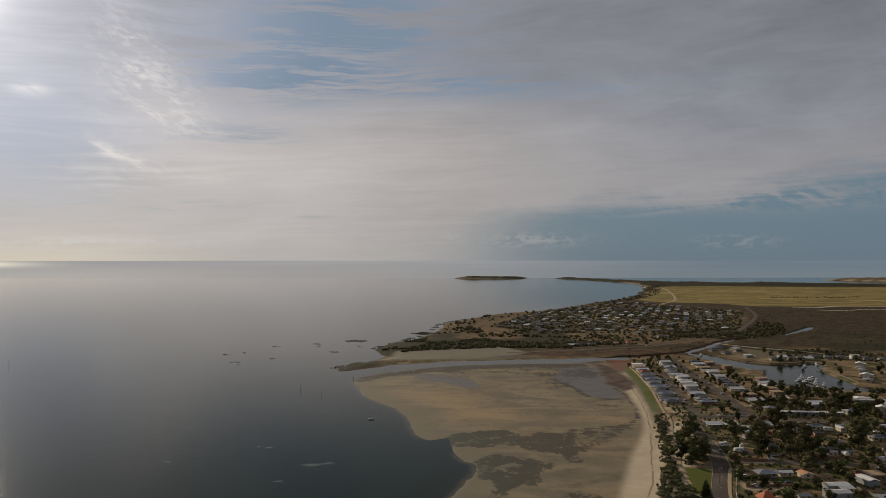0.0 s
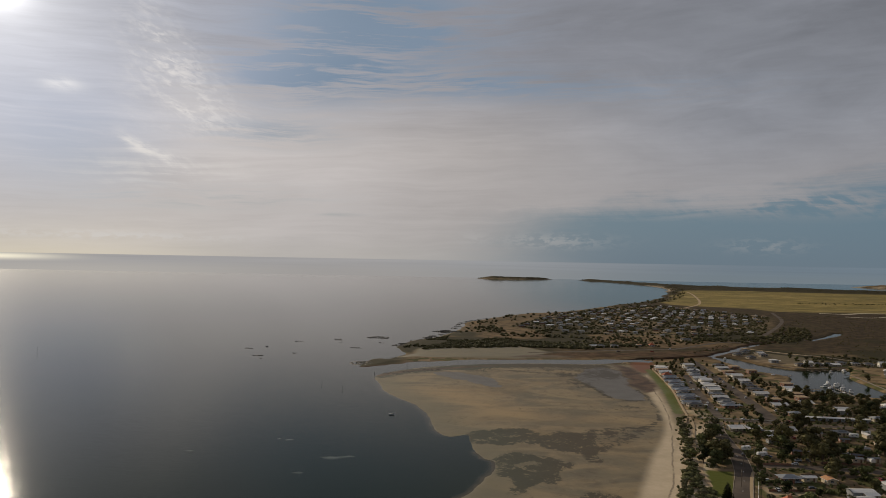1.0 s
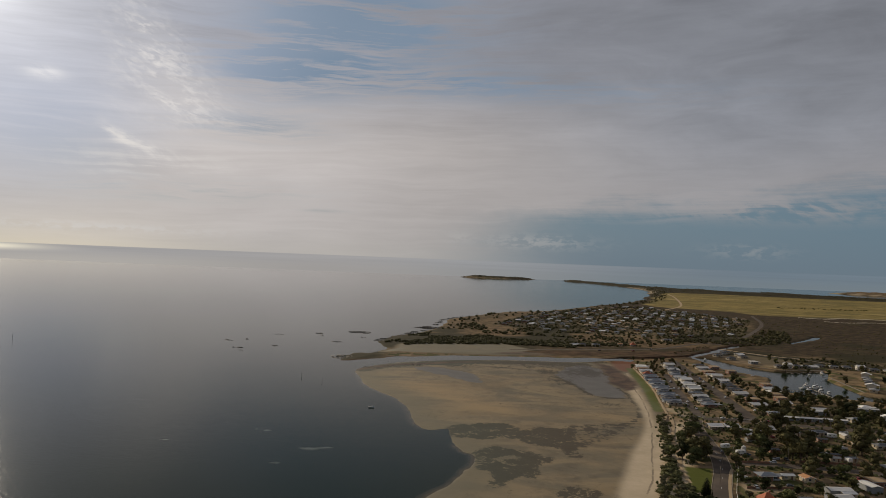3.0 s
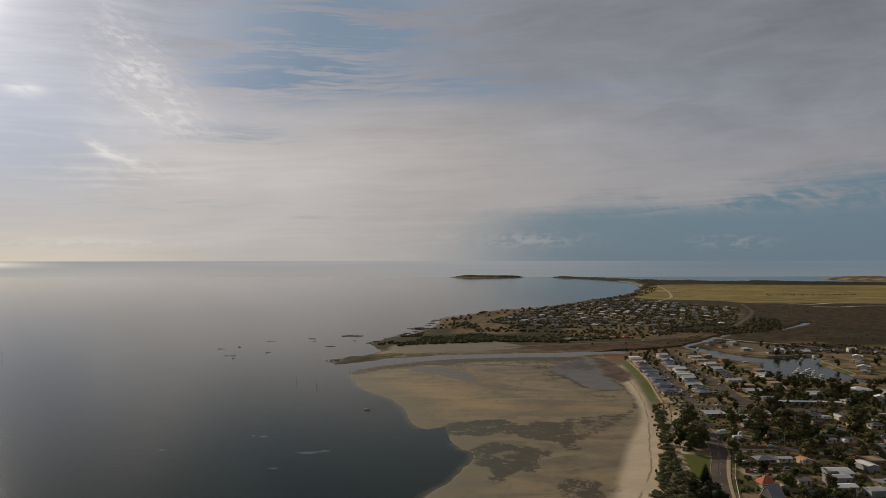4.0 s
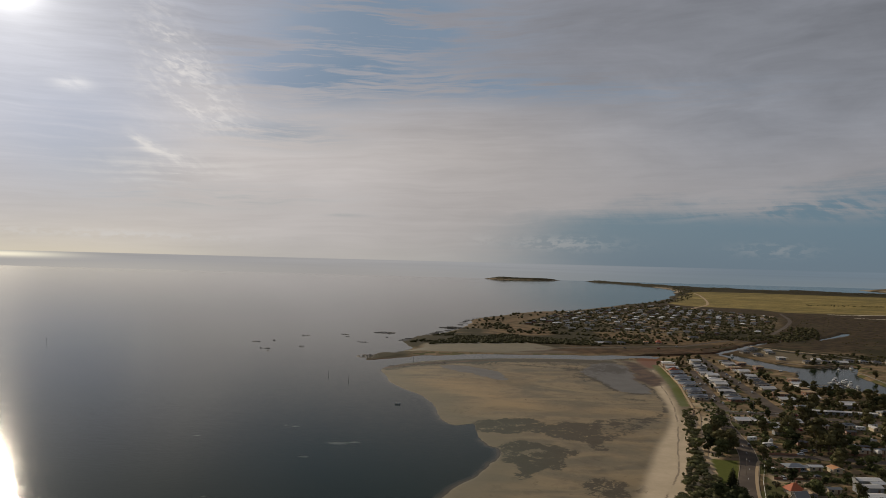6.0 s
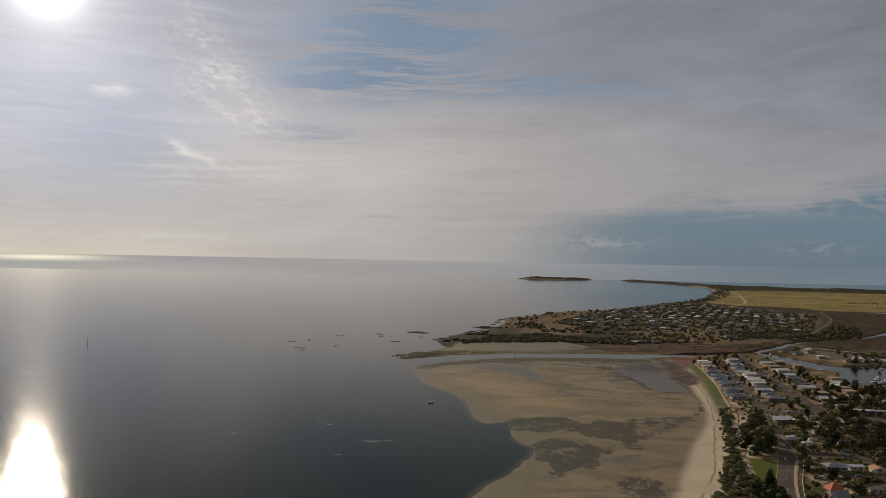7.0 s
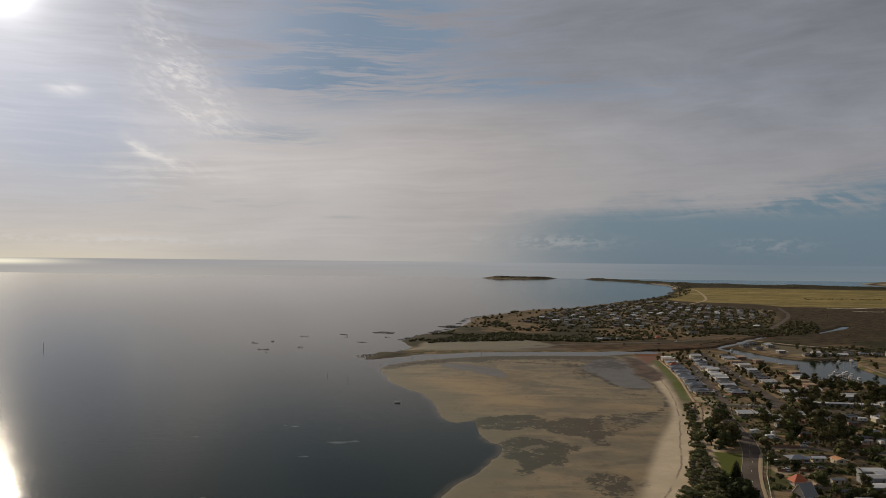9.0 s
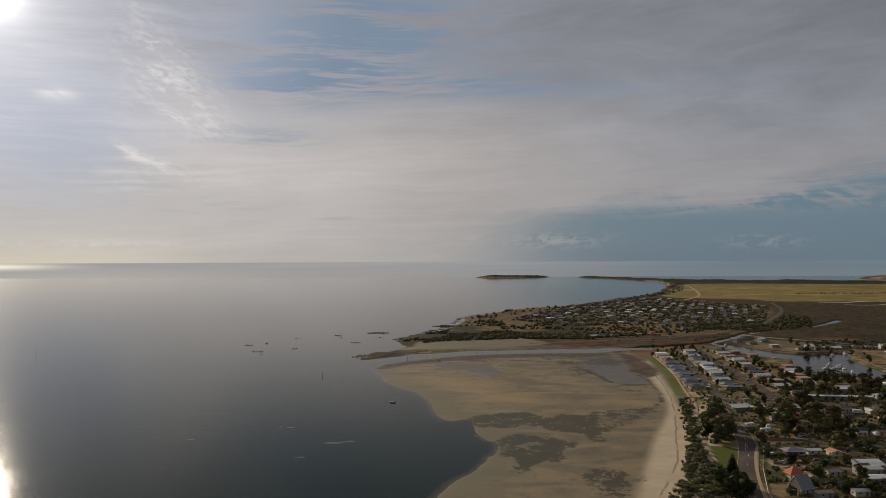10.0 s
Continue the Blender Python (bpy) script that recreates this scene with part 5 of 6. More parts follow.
# holiday cabins between the streets
def make_cabin(wd, dp, roof, wall, label):
    cabin = tagged(hold("cabin"), label, "cabin")
    part("wall", box(0, 0, 0, wd, dp, 2.3, bevel=0.03), M[wall], cabin)
    part("roof", gable_roof(wd, dp, 2.3, 0.3, dp * 0.16, 0.1), M[roof], cabin)
    part("door", box(wd * 0.25, -dp / 2 - 0.02, 0, 0.85, 0.07, 2.0), M["door"], cabin)
    window(cabin, -wd * 0.2, -dp / 2 - 0.03, 0.9, 1.3, 1.0, "s"), window(cabin, -wd / 2 - 0.03, 0, 0.9, 1.1, 1.0, "w")
    part("step", box(wd * 0.25, -dp / 2 - 0.45, 0, 1.2, 0.8, 0.18), M["timber"], cabin)
    return cabin


CABINS = [make_cabin(6.5, 3.8, "roof_white", "wall_cream", "small cream holiday cabin with a pale roof"), make_cabin(6.0, 3.6, "roof_grey", "wall_cream", "small cream cabin with a grey roof"),
          make_cabin(7.0, 4.2, "roof_tan", "wall_grey", "small grey cabin under a tan roof"), make_cabin(5.5, 3.6, "roof_dark", "wall_brick", "small brown cabin with a dark roof")]
park = random.Random(21)
begun = set()
for j, y0 in enumerate((342, 352, 362, 373, 384, 394)):
    for x0 in np.arange(146 + 6 * (j % 2), 300, 12.5):
        x, y = x0 + park.uniform(-3, 3), y0 + park.uniform(-3, 3) - 0.12 * (x0 - 180)
        if all((x - a) ** 2 + (y - b) ** 2 > (r + 3.5) ** 2 for a, b, r in taken) and park.random() < 0.55:
            k, spin = park.choice([0, 1, 2, 2, 3, 3]), park.choice([0, 4, 90, -6])
            if k in begun:
                ob = stand(CABINS[k], x, y, spin, 4)
            else:
                begun.add(k)
                place_first(CABINS[k], x, y, spin, 4)
                ob = CABINS[k]
            ob["group"] = "holiday cabins"
for y0 in (446, 462, 478):
    for x0 in np.arange(188, 420, 17):
        x, y = x0 + park.uniform(-4, 4), y0 + park.uniform(-3, 3)
        if all((x - a) ** 2 + (y - b) ** 2 > 130 for a, b, _ in taken) and park.random() < 0.22 + 0.3 * (x0 > 240):
            settle_house(park.choice(["white", "grey", "dark", "white_hip", "blue"]), x, y, park.choice([0, 4, -6]), "houses behind the marina")

for x, y, spin, k in ((138, 311, 4, 0), (127, 266, 8, 3), (140, 266, 5, 1), (120, 274, 92, 2), (131, 280, 4, 1), (129, 257, 5, 0), (116, 255, 6, 2), (151, 289, 5, 0)):
    stand(CABINS[k], x, y, spin, 3)["group"] = "garages and sheds in the near yards"

# far town across the channel, on a grid of streets
far = random.Random(5)
town_line = np.array(TOWN_FAR, float)
spots, turn = [], -0.32
first = set()
for i in range(-30, 30):
    for j in range(-30, 30):
        u, v = i * 16.5 + far.uniform(-3, 3), j * 19.0 + (7 if j % 2 else 0) + far.uniform(-3, 3)
        x, y = 270 + u * math.cos(turn) - v * math.sin(turn), 1180 + u * math.sin(turn) + v * math.cos(turn)
        if inside(np.array([x]), np.array([y]), town_line)[0] > 8 and far.random() < 0.50:
            spots.append((x, y))
for x, y in spots:
    k = far.choice([0, 1, 1, 2, 2, 3, 4, 4, 5])
    spin = math.degrees(turn) + far.choice([0, 90]) + far.uniform(-4, 4)
    if k in first:
        ob = stand(FAR_HOUSES[k], x, y, spin)
    else:
        first.add(k)
        place_first(FAR_HOUSES[k], x, y, spin)
        ob = FAR_HOUSES[k]
    ob["group"] = "houses of the far town"

# sheds, cabins
shed = make_shed(11, 6, 2.9, "roof_white", "long white metal shed with a ribbed roof")
place_first(shed, 149, 292, 4, 5)
for x, y, t in ((144.5, 282.5, 4), (140.5, 271, 5), (151, 267, 4), (165, 300, 95), (183, 300, 4), (157, 392, 0), (219, 455, 4), (203, 345, 3)):
    stand(shed, x, y, t, 4)["group"] = "sheds in the back yards"
long_row = make_carriage(42, "long row of grey holiday cabins under one white roof")
place_first(long_row, 207, 433, -7, 9)
taken += [(190, 435, 8), (222, 431, 8)]
stand(make_carriage(28, "row of grey holiday cabins with a white roof beside the trees"), 262, 470, -4, 10)

# ---------------------------------------------------------------- caravans, cars
van = make_caravan("white caravan parked on the gravel")
place_first(van, 131, 360, 20, 3)
for x, y, t in ((138, 358, 95), (134, 349, 10), (152, 384, 30), (196, 392, 0), (179, 343, 88), (206, 400, 10), (214, 394, 60), (228, 398, 5)):
    stand(van, x, y, t, 3)["group"] = "caravans"
CARS = [make_car("white", "white sedan parked beside the street"), make_car("silver", "silver hatchback parked beside the street"), make_car("dark", "dark car parked beside the street"), make_car("white", "white utility vehicle parked on the verge", True), make_car("red", "red car parked beside the street"), make_car("blue", "blue car parked beside the street")]
auto = random.Random(31)
lots = [(121, 309, 5), (132.5, 308, 4), (134.5, 300, 2), (188, 386, 0), (174, 347.5, 4), (136.5, 348, 6), (198, 395.5, 0), (147, 342, 4), (165.5, 309, 10), (126, 350, 75), (143, 336, 3), (160, 333.5, 3), (183, 321, -6), (155, 430.5, 0), (178, 426, -10),
        (212, 418, -8), (146, 470, 78), (150, 500, 78), (157, 530, 78), (163, 560, 78), (181, 500, 80), (187, 540, 80), (191, 580, 80), (148, 745, 10), (182, 752, 30), (205, 775, 40), (120, 296, 90), (152, 290, 0), (129, 268, 4), (168, 314, 90)]
lots += [(auto.uniform(150, 270), auto.choice([341, 356, 369, 388, 398, 404]) + auto.uniform(-2, 2), auto.choice([0, 90, 8, 80])) for _ in range(26)]
lots += [(auto.uniform(140, 190), auto.uniform(450, 600), 78 + auto.uniform(-6, 6)) for _ in range(14)]
lots = [q for k, q in enumerate(lots) if k < 30 or all(math.hypot(q[0] - a, q[1] - b) > r + 2.2 for a, b, r in taken)]
for k, (x, y, t) in enumerate(lots):
    z = G + (0.07 if any(np.min(np.hypot(*(line - (x, y)).T)) < width / 2 for line, _, width in road_lines.values()) else 0)
    if k < len(CARS):
        place_first(CARS[k], x, y, t, 2, z)
    else:
        stand(CARS[auto.choice([0, 0, 1, 1, 2, 3, 4, 5])], x, y, t + auto.choice([0, 180]), 2, z)["group"] = "parked cars"

# ---------------------------------------------------------------- marina
BOATS = [make_boat(9, "hull_white", "white motor cruiser moored at the pontoon"), make_boat(7, "hull_white", "small white cabin boat at its mooring"), make_boat(11, "hull_white", "white yacht with bare mast", True), make_boat(8, "hull_blue", "blue-hulled fishing boat with a white cabin")]
berths = [(260, 562, 20, 0), (242, 610, 0, 0), (256, 547, 80, 3), (268, 574, 70, 1), (270, 567, 75, 2), (274, 571, 70, 0), (253, 536, 80, 1), (273, 562, 70, 0), (262, 556, 70, 3), (239, 713, 80, 0), (258, 551, 70, 1), (266, 549, 75, 2), (270, 579, 75, 0), (264, 569, 80, 1), (257, 528, 75, 0), (300, 638, 90, 1), (315, 648, 90, 0), (268, 541, 75, 0)]
seen = set()
for x, y, t, k in berths:
    if k in seen:
        copy_thing(BOATS[k], spot(x, y, 0.02) @ Matrix.Rotation(radians(t), 4, "Z"))["group"] = "boats in the marina"
    else:
        seen.add(k)
        BOATS[k].matrix_basis = spot(x, y, 0.02) @ Matrix.Rotation(radians(t), 4, "Z")
        BOATS[k]["group"] = "boats in the marina"


def make_jetty(length, label):
    jetty = tagged(hold("jetty"), label, "jetty")
    for k in range(int(length / 1.5)):
        part("plank", box(0.75 + k * 1.5, 0, 0.62, 1.46, 1.7, 0.1), M["timber"] if length < 14 else M["concrete"], jetty)
    for k in range(int(length / 4) + 1):
        for s in (-1, 1):
            part("pile", rod((0.4 + k * 4, s * 0.95, -1.6), (0.4 + k * 4, s * 0.95, 1.7), 0.14), M["dark_steel"], jetty)
    return jetty


main_jetty = make_jetty(56, "long pale floating pontoon in the marina")
main_jetty.matrix_basis = spot(261, 522, 0) @ Matrix.Rotation(radians(86), 4, "Z")
arm = make_jetty(12, "short timber jetty on dark piles")
arm.matrix_basis = spot(284, 646, 0) @ Matrix.Rotation(radians(-75), 4, "Z")
for x, y, t in ((291, 650, -80), (298, 654, -80), (305, 657, -85), (312, 659, -90), (240, 545, 10), (250, 608, 40), (262, 534, 150)):
    copy_thing(arm, spot(x, y, 0) @ Matrix.Rotation(radians(t), 4, "Z"))["group"] = "jetties"
for pts in ([(262, 668), (284, 650), (322, 660)], [(300, 617), (304, 610), (299, 575), (295, 545)], [(301, 772), (316, 743), (336, 745), (352, 711), (380, 690)]):
    ob, _, _ = strip("sea_wall", pts, 1.2, G + 0.55, M["pale_rock"])
    tagged(ob, "pale limestone retaining wall along the bank", "wall", kind="structure")

# ---------------------------------------------------------------- markers, moored dinghy, rocks in the bay
def make_marker(tall, label):
    marker = tagged(hold("channel_marker"), label, "marker post")
    part("post", rod((0, 0, -2), (0, 0, tall), 0.16, 0.13, 10), M["dark_steel"], marker)
    part("top_mark", rod((0, 0, tall), (0, 0, tall + 0.5), 0.26, 0.05, 10), M["dark_steel"], marker)
    return marker


post = make_marker(6.0, "dark channel marker post standing in the sea")
post.matrix_basis = spot(-367, 650, 0)
small_post = make_marker(2.8, "slim dark marker post at the channel mouth")
small_post.matrix_basis = spot(-97, 524, 0)
for x, y in ((-80, 505), (-66, 566), (-46, 620), (10, 655)):
    copy_thing(small_post, spot(x, y, 0))["group"] = "channel markers"
dinghy = make_boat(4.0, "hull_white", "small white open boat moored off the sand", cabin=False)
dinghy.matrix_basis = spot(-40, 427, 0.02) @ Matrix.Rotation(radians(8), 4, "Z")


def make_rock(name, x, y, lx, ly, h, mat, label, seed):
    """A low reef of jumbled ledges just above the water."""
    lx, ly = lx * UNIT, ly * UNIT
    r = random.Random(seed)
    bm = bmesh.new()
    for k in range(max(4, int(lx * ly / 9))):
        a, q = r.uniform(0, 6.28), math.sqrt(r.random())
        s = r.uniform(0.6, 1.5)
        ico(bm, (math.cos(a) * q * lx / 2, math.sin(a) * q * ly / 2, -0.25), (s * r.uniform(1, 2.2), s * r.uniform(0.8, 1.5), h * r.uniform(0.5, 1.2) * (1.1 - 0.6 * q) + 0.25), 0.7, seed + k, 2 if lx < 6 else 1)
    ob = part(name, bm, mat)
    ob.matrix_basis = spot(x, y, 0)
    return tagged(ob, label, "rocks", "rocks in the bay", "stuff" if name == "shore_rocks" else "")


for k, (x, y, lx, ly) in enumerate(((-95, 843, 24, 26), (-104, 742, 12, 8), (-134, 812, 9, 10), (-171, 788, 9, 5), (-153, 690, 3, 3), (-172, 650, 7, 4), (-178, 668, 3, 3), (-184, 668, 3, 3), (-203, 720, 8, 7), (-190, 735, 5, 4), (-128, 790, 4, 5), (-86, 790, 6, 6), (-88, 832, 12, 9))):
    make_rock("reef_rocks", x, y, lx, ly, 0.55, M["rock"], "dark weed-covered reef rocks breaking the calm surface", 60 + k)
make_rock("reef_rocks", -19, 930, 40, 18, 1.3, M["rock"], "dark flat reef ledge off the north shore", 90)
for k, (x, y, lx, ly) in enumerate(((-55, 580, 14, 14), (-40, 590, 16, 10), (-24, 604, 16, 12), (-78, 634, 14, 18), (-60, 668, 16, 16), (-42, 690, 18, 10))):
    make_rock("shore_rocks", x, y, lx, ly, 0.45, M["rock"], "low brown rocks and weed at the channel mouth", 160 + k)
make_rock("reef_rocks", -84, 635, 20, 26, 0.8, M["pale_rock"], "pale brown rock spit at the channel mouth", 91)
shore = random.Random(17)
for k, (x, y) in enumerate(curve_through([(-66, 770), (-52, 815), (-39, 854), (-26, 915), (-12, 1010), (2, 1085), (34, 1150)], 3, False)):
    make_rock("shore_rocks", x + shore.uniform(-3, 3), y, shore.uniform(6, 14), shore.uniform(8, 16), 0.8, M["rock"], "dark shore rocks along the north bank", 100 + k)

# breakwater of dark weed on the beach
make_rock("rock_slab", 62.5, 276, 6, 8, 0.25, M["rock"], "dark patch of rock and weed on the sand", 140)

# ---------------------------------------------------------------- fences and walls along the esplanade
def make_fence(points, label, tall=0.62):
    """Posts and rails along a plan line."""
    fence = tagged(hold("fence", (points[0][0] * UNIT, points[0][1] * UNIT, G)), label, "fence")
    p = [(np.array(q) - np.array(points[0])) * UNIT for q in points]
    for a, b in zip(p, p[1:]):
        d = np.linalg.norm(b - a)
        for k in range(int(d / 2.4)):
            q = a + (b - a) * (k * 2.4 / d)
            part("post", box(q[0], q[1], 0, 0.14, 0.14, tall), M["trim"], fence)
        for z in (0.28, 0.52):
            part("rail", rod((*a, z), (*b, z), 0.06, sides=4), M["trim"], fence)
    return fence


make_fence([(124.5, 326), (120.5, 316.5), (110, 289.5), (100, 259), (96.5, 240)], "low white painted fence beside the footpath")
make_fence([(131, 432.5), (151, 431.5), (163, 430.5), (172, 428.5)], "pale rail fence along the cross street")


def make_yard_wall(x, y, length, turn, mat, label):
    wall = tagged(hold("yard_wall", (x * UNIT, y * UNIT, G), radians(turn)), label, "wall")
    n = int(length / 3)
    for k in range(n):
        part("panel", box(-length / 2 + 3 * k + 1.5, 0, 0, 2.95, 0.1, 1.15), mat, wall)
        part("post", box(-length / 2 + 3 * k, 0, 0, 0.16, 0.16, 1.3), M["timber"], wall)
    return wall


yard = random.Random(41)
for x, y, l, t in ((127, 296, 27, 3), (122, 273, 18, 5), (150, 318, 30, -2), (158, 290, 24, 95), (176, 315, 24, -5), (199, 318, 21, -8), (151, 275, 15, 95), (170, 338, 36, -4), (210, 352, 36, -3), (150, 398, 30, 0), (190, 408, 36, -6), (135, 334.5, 15, 0), (149, 300, 21, 94), (184, 300, 24, 95)):
    make_yard_wall(x, y, l, t, M[yard.choice(["timber", "timber", "concrete", "wall_brick"])], "weathered panel fence between back yards")["group"] = "yard fences"


def make_pole(label):
    pole = tagged(hold("power_pole"), label, "pole")
    part("post", rod((0, 0, -0.3), (0, 0, 8.5), 0.14, 0.1, 8), M["timber"], pole)
    part("crossarm", box(0, 0, 7.9, 1.9, 0.1, 0.12), M["timber"], pole)
    part("lamp_arm", rod((0, 0, 7.2), (1.3, 0, 7.5), 0.04), M["steel"], pole)
    return pole


pole = make_pole("timber street pole with crossarm and lamp")
place_first(pole, 126, 336.5, 90, 1)
for x, y in ((149, 335), (176, 331), (203, 324), (157, 431), (183, 425), (209, 419.5), (236, 413), (189, 520), (195, 580), (183, 470), (119, 330), (107.5, 300)):
    stand(pole, x, y, yard.uniform(60, 120), 1)["group"] = "street poles"

# ---------------------------------------------------------------- trees and shrubs
grow = random.Random(3)
roads_all = [(line, width) for line, _, width in road_lines.values()]


def free(x, y, gap):
    if any((x - a) ** 2 + (y - b) ** 2 < (gap + r) ** 2 * 0.62 for a, b, r in taken):
        return False
    return all(np.min(np.hypot(*(line - (x, y)).T)) > width / 2 + gap * 0.45 for line, width in roads_all)


placed = set()


def grow_one(pool, k, x, y, scale_by, group):
    thing = pool[k]
    m = spot(x, y, G - 0.02) @ Matrix.Rotation(grow.uniform(0, 6.28), 4, "Z")
    if (thing.name, k) in placed:
        ob = copy_thing(thing, m)
    else:
        placed.add((thing.name, k))
        ob = thing
        ob.matrix_basis = m
    scale_by *= UNIT
    ob.scale = (scale_by * grow.uniform(0.9, 1.15), scale_by * grow.uniform(0.9, 1.15), scale_by * grow.uniform(0.85, 1.1))
    ob["group"] = group


spots_seen = []


def scatter(pool, count, area, gap, lo, hi, group, weight=None):
    line = np.array(area, float)
    (x0, y0), (x1, y1) = line.min(0), line.max(0)
    done = tries = 0
    while done < count and tries < count * 40:
        tries += 1
        x, y = grow.uniform(x0, x1), grow.uniform(y0, y1)
        if inside(np.array([x]), np.array([y]), line)[0] < 0 or not free(x, y, gap):
            continue
        if any((x - a) ** 2 + (y - b) ** 2 < (gap * 1.1) ** 2 for a, b in spots_seen[-260:]):
            continue
        spots_seen.append((x, y))
        grow_one(pool, grow.randrange(len(pool)), x, y, grow.uniform(lo, hi), group)
        done += 1


for x, y, k, s in ((154, 345, 2, 1.23), (156, 339, 0, 1.15), (163, 345, 2, 1.07), (162, 367, 2, 1.23), (151, 372, 2, 1.11), (157, 378, 0, 0.98), (110, 343, 0, 1.07), (111, 335, 2, 0.98), (116, 341, 0, 0.98), (109, 353, 1, 1.07), (200, 374, 2, 1.15), (212, 391, 0, 1.07), (179, 412, 2, 1.07), (127, 389, 1, 0.98), (116, 370, 0, 0.98), (148, 380, 1, 0.82), (173, 356, 1, 0.82), (179, 346, 1, 0.82), (175, 408, 2, 1.1), (166, 370, 2, 1.15), (154, 342, 0, 1.0), (149, 364, 1, 1.2), (142, 376, 0, 1.0), (174, 368, 0, 1.0), (148.5, 314, 2, 0.8), (161, 313, 1, 1.0), (192, 356, 2, 1.1), (180, 355, 4, 1.0), (140, 341, 4, 1.1), (166, 336.5, 1, 0.9), (160, 337, 4, 1.0),
                   (155, 268, 0, 0.8), (124, 266, 4, 0.9), (128, 260, 1, 0.8), (132, 258, 1, 0.9), (118, 266, 4, 0.6), (155, 324, 2, 0.8), (150, 319, 1, 0.8), (160, 319, 4, 0.8), (159, 301, 1, 0.7), (128, 295, 3, 0.6), (106, 255, 4, 0.7), (112, 283, 3, 0.6), (108, 280, 4, 0.5), (134, 255, 2, 0.7), (135, 355, 1, 0.8), (204, 402, 2, 0.9), (146, 392, 1, 1.1), (114, 345, 2, 0.95), (110, 340, 0, 0.95), (117, 356, 1, 0.9), (112, 366, 1, 0.85), (119, 372, 0, 0.9), (124, 388, 1, 1.0), (129, 396, 4, 1.0), (133, 412, 3, 1.0), (104, 335, 5, 0.95), (108.5, 331.5, 1, 1.0), (112.5, 337, 2, 1.0), (107, 343, 5, 0.9), (101, 341, 1, 0.9), (105, 326, 1, 0.8), (86, 262, 5, 1.0), (88, 246, 5, 1.2), (89.5, 256, 5, 1.15), (85, 250, 5, 1.1), (91, 262, 5, 0.9)):
    spots_seen.append((x, y))
    grow_one(TREES, k, x, y, s, "trees between the houses")
norfolk = make_norfolk(14.0, 5, "dark Norfolk pine with level tiers of branches")
norfolk.matrix_basis = spot(91.5, 268, G)
dune = list(curve_through(BEACH_TOP[:6], 3, False) + np.array([3.0, 0])) + [(126, 436), (119, 425), (113, 385), (104, 350), (100, 326), (96, 300), (88, 268), (82, 240), (74, 215)]
scatter(SHRUBS, 125, dune, 2.4, 0.65, 1.25, "dune shrubs")
for ob in [o for o in bpy.data.objects if o.name.startswith("shrub")]:
    ob.scale.z *= 0.7
scatter(TREES, 62, [(118, 335), (128, 430), (175, 432), (240, 415), (300, 395), (290, 300), (200, 250), (140, 250), (112, 250)], 2.9, 0.4, 0.95, "trees between the houses")
scatter(TREES, 62, [(186, 440), (190, 490), (238, 530), (262, 515), (300, 505), (380, 560), (420, 470), (330, 400), (240, 412)], 3.0, 0.6, 1.05, "tree belt behind the marina")
scatter(TREES, 62, [(150, 640), (140, 470), (150, 435), (200, 440), (225, 560), (215, 640), (205, 700)], 2.2, 0.3, 0.7, "garden trees along the lanes")
scatter(TREES, 24, [(270, 690), (300, 560), (390, 580), (390, 690), (340, 760)], 3.4, 0.5, 0.85, "garden trees round the marina")

belt, belt_line = [], np.array([(186, 442), (190, 492), (214, 520), (240, 526), (264, 508), (300, 498), (380, 545), (430, 470), (330, 405), (240, 418)], float)
pick = random.Random(13)
belt += [(x, 428.5 - 0.12 * (x - 207), pick.uniform(0.3, 0.5)) for x in np.arange(186, 230, 4.0)]
while len(belt) < 260:
    x, y = pick.uniform(186, 430), pick.uniform(405, 545)
    if inside(np.array([x]), np.array([y]), belt_line)[0] > 0 and free(x, y, 2.0):
        belt.append((x, y, pick.uniform(0.5, 1.0)))
yards_line = np.array([(119, 336), (126, 372), (134, 405), (150, 432), (186, 440), (300, 400), (290, 280), (200, 250), (146, 262), (160, 320)], float)
while len(belt) < 310:
    x, y = pick.uniform(119, 300), pick.uniform(250, 440)
    if inside(np.array([x]), np.array([y]), yards_line)[0] > 0 and free(x, y, 1.9):
        belt.append((x, y, pick.uniform(0.45, 0.95)))
while len(belt) < 400:
    x, y = pick.uniform(140, 225), pick.uniform(445, 690)
    if 143 + (y - 455) * 0.09 < x and free(x, y, 1.6):
        belt.append((x, y, pick.uniform(0.3, 0.55)))
tree_stand("tree_belt", belt, TREES[:5], "dense olive-green trees behind the marina and between yards")

# ---------------------------------------------------------------- far woods, hedges and scrub
wild = random.Random(9)
blobs = []


def add_blobs(count, area, lo, hi, keep=None):
    line = np.array(area, float)
    (x0, y0), (x1, y1) = line.min(0), line.max(0)
    pts = np.array([(wild.uniform(x0, x1), wild.uniform(y0, y1)) for _ in range(count * 4)])
    good = pts[inside(pts[:, 0], pts[:, 1], line) > 0]
    hz, hc, _, hl = plan(good[:, 0], good[:, 1])
    n = 0
    for (x, y), z, l in zip(good, hz, hl):
        if z < 0.5 or n >= count or (keep and not keep(x, y)):
            continue
        s = wild.uniform(lo, hi)
        blobs.append((x, y, z - 0.2, s * wild.uniform(0.9, 1.5), s * wild.uniform(0.7, 1.1)))
        n += 1


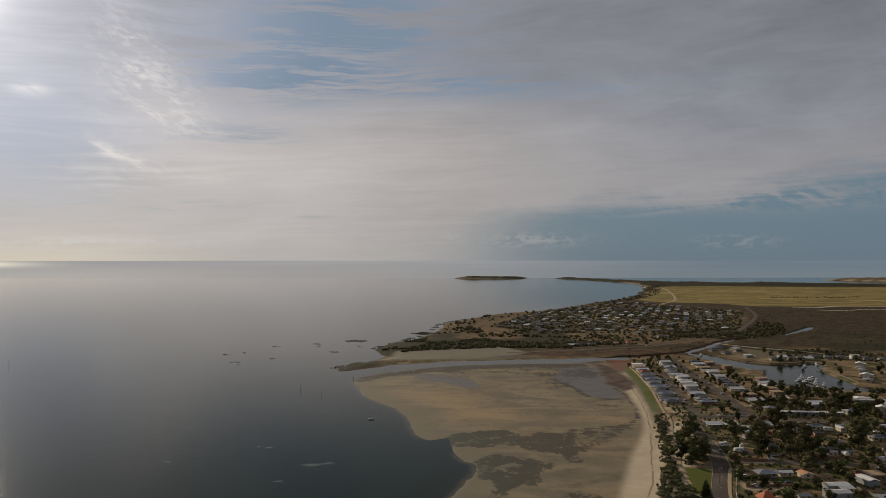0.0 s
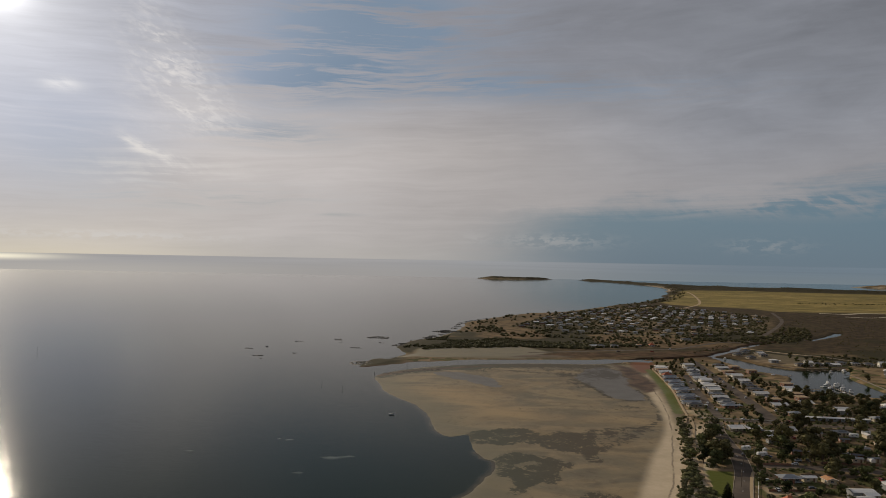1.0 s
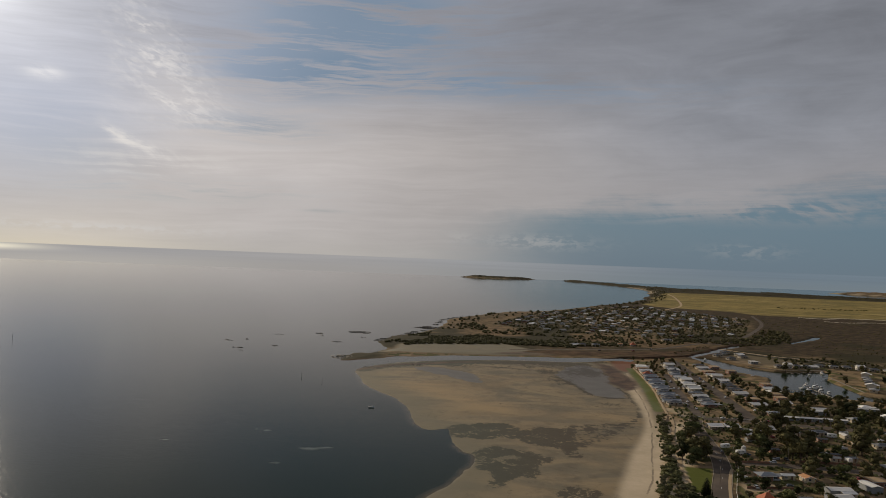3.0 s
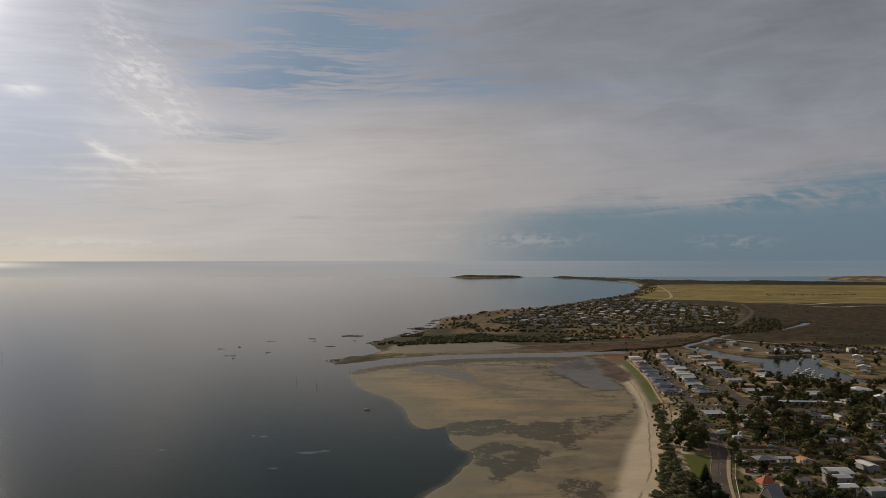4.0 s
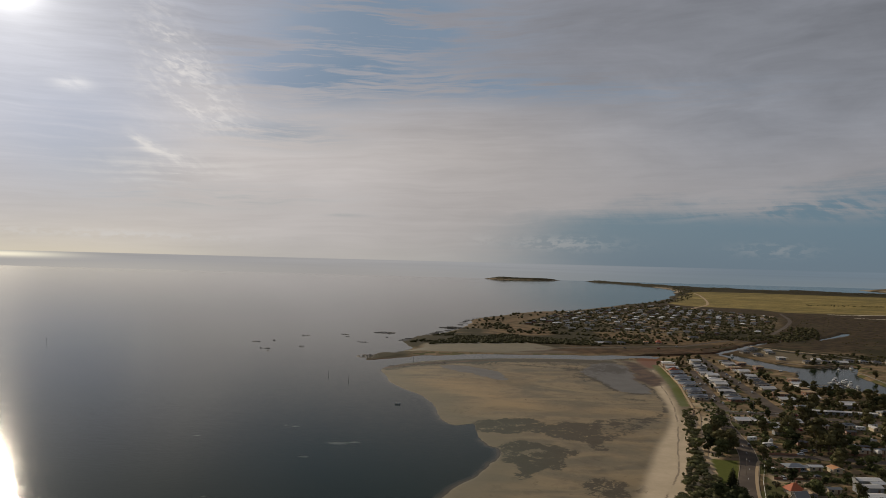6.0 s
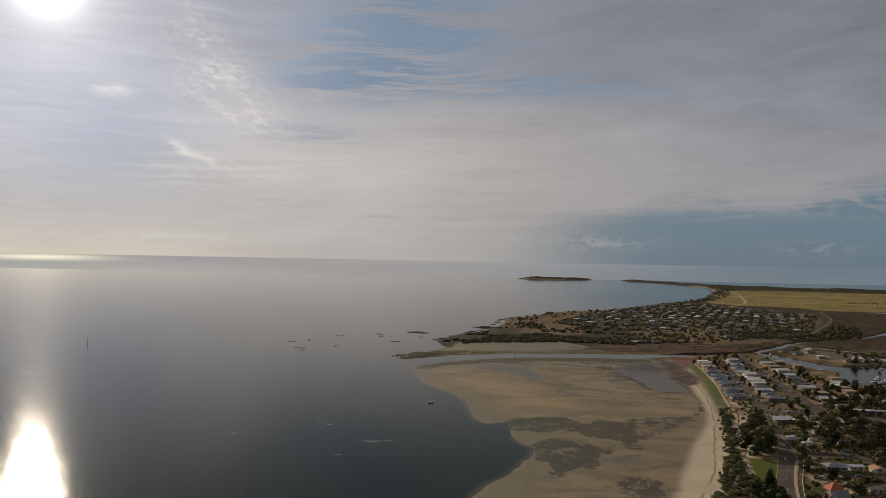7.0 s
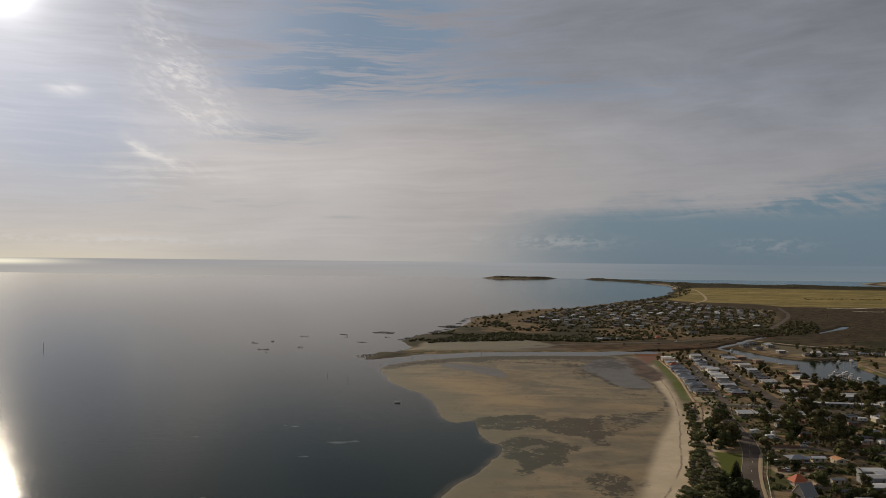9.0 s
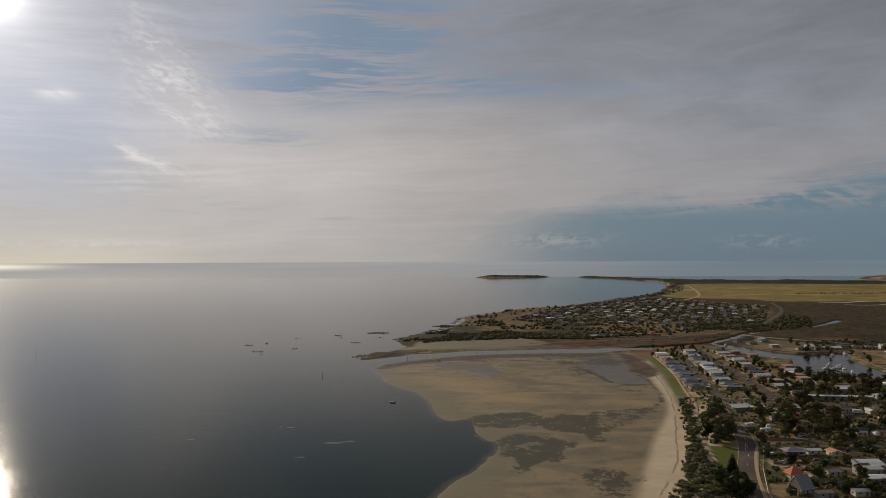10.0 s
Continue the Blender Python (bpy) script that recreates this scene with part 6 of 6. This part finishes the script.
add_blobs(2800, TOWN_FAR, 0.8, 2.0, lambda x, y: free(x, y, 1.0))
add_blobs(420, [(250, 880), (370, 940), (440, 1080), (470, 1060), (400, 900), (320, 840)], 0.9, 2.2)
add_blobs(420, [(-50, 720), (-30, 750), (40, 795), (120, 780), (130, 760), (60, 770), (-25, 745)], 1.2, 2.2)
add_blobs(800, [(-60, 745), (-45, 815), (-20, 880), (60, 860), (140, 830), (110, 790), (40, 795), (-20, 765)], 0.7, 1.7, lambda x, y: lattice(x, y, 40, 9) > -0.1)
add_blobs(150, [(-20, 930), (60, 1040), (110, 930), (240, 890), (200, 850), (40, 880)], 1.2, 2.6, lambda x, y: lattice(x, y, 30, 19) > 0.1)
add_blobs(210, [(100, 772), (120, 870), (300, 930), (335, 890), (250, 838), (200, 792)], 0.9, 2.0)
add_blobs(240, [(95, 762), (128, 775), (162, 790), (200, 806), (190, 822), (120, 810), (90, 790)], 1.0, 2.0, lambda x, y: free(x, y, 1.0))
add_blobs(90, [(205, 735), (235, 775), (275, 832), (284, 824), (258, 786), (232, 752)], 0.4, 0.9)
north_line = curve_through(NORTH_COAST[11:24], 3, False)
add_blobs(1200, np.vstack([north_line + [4, -3], (north_line + [40, -30])[::-1]]), 1.2, 2.6)
add_blobs(900, np.vstack([curve_through(NORTH_COAST[23:33], 3, False), [(1900, 2620), (1900, 2500), (1300, 2560), (800, 2640), (690, 2480), (650, 2470)]]), 0.9, 2.0)
add_blobs(500, [(1300, 2560), (1300, 2850), (3000, 2500), (3000, 2350)], 0.9, 2.0)
add_blobs(500, ISLAND, 0.8, 1.8)
add_blobs(60, [(760, 1760), (760, 1800), (1000, 1830), (1000, 1790)], 1.0, 2.0)
add_blobs(800, [(330, 860), (480, 1180), (560, 1400), (760, 1420), (900, 1150), (480, 760), (380, 740)], 0.4, 1.0, lambda x, y: lattice(x, y, 55, 29) > -0.1)
add_blobs(160, [(300, 700), (360, 760), (420, 700), (400, 640)], 0.8, 1.8)
stuff_mesh("far_scrub", blobs, M["leaf_olive"], "distant dark olive trees and coastal scrub", "vegetation", wild, FAR_TEMPLATES)
low = []
for _ in range(3200):
    x, y = wild.uniform(112, 300), wild.uniform(240, 480)
    if free(x, y, 0.8) and x > 118 + max(0, y - 330) * 0.12:
        low.append((x, y, G - 0.15, wild.uniform(0.4, 1.1), wild.uniform(0.4, 1.0)))
for _ in range(220):
    y = wild.uniform(220, 440)
    x = float(np.interp(y, [p[1] for p in BEACH_TOP], [p[0] for p in BEACH_TOP])) + 0.8 + wild.random() ** 0.8 * 20
    if free(x, y, 0.5) and inside(np.array([x]), np.array([y]), LAWN)[0] < -1:
        low.append((x, y, G - 0.35, wild.uniform(0.4, 1.1), wild.uniform(0.4, 0.9)))
for x0, y0, x1, y1 in ((124, 287, 134, 284), (120, 278, 130, 276), (105, 272, 113, 273), (125, 264, 133, 277), (118, 307, 133, 309), (134, 295, 141, 294), (128, 264, 139, 262), (107, 257, 113, 255), (162, 314, 167, 313), (116, 261, 122, 260)):
    n = int(math.hypot(x1 - x0, y1 - y0) / 0.9)
    for k in range(n):
        low.append((x0 + (x1 - x0) * k / n + wild.uniform(-0.4, 0.4), y0 + (y1 - y0) * k / n + wild.uniform(-0.4, 0.4), G - 0.15, wild.uniform(0.5, 1.0), wild.uniform(0.6, 1.2)))
stuff_mesh("garden_bushes", low, M["leaf_green"], "low garden bushes and hedges in the yards", "vegetation", wild, TEMPLATES)
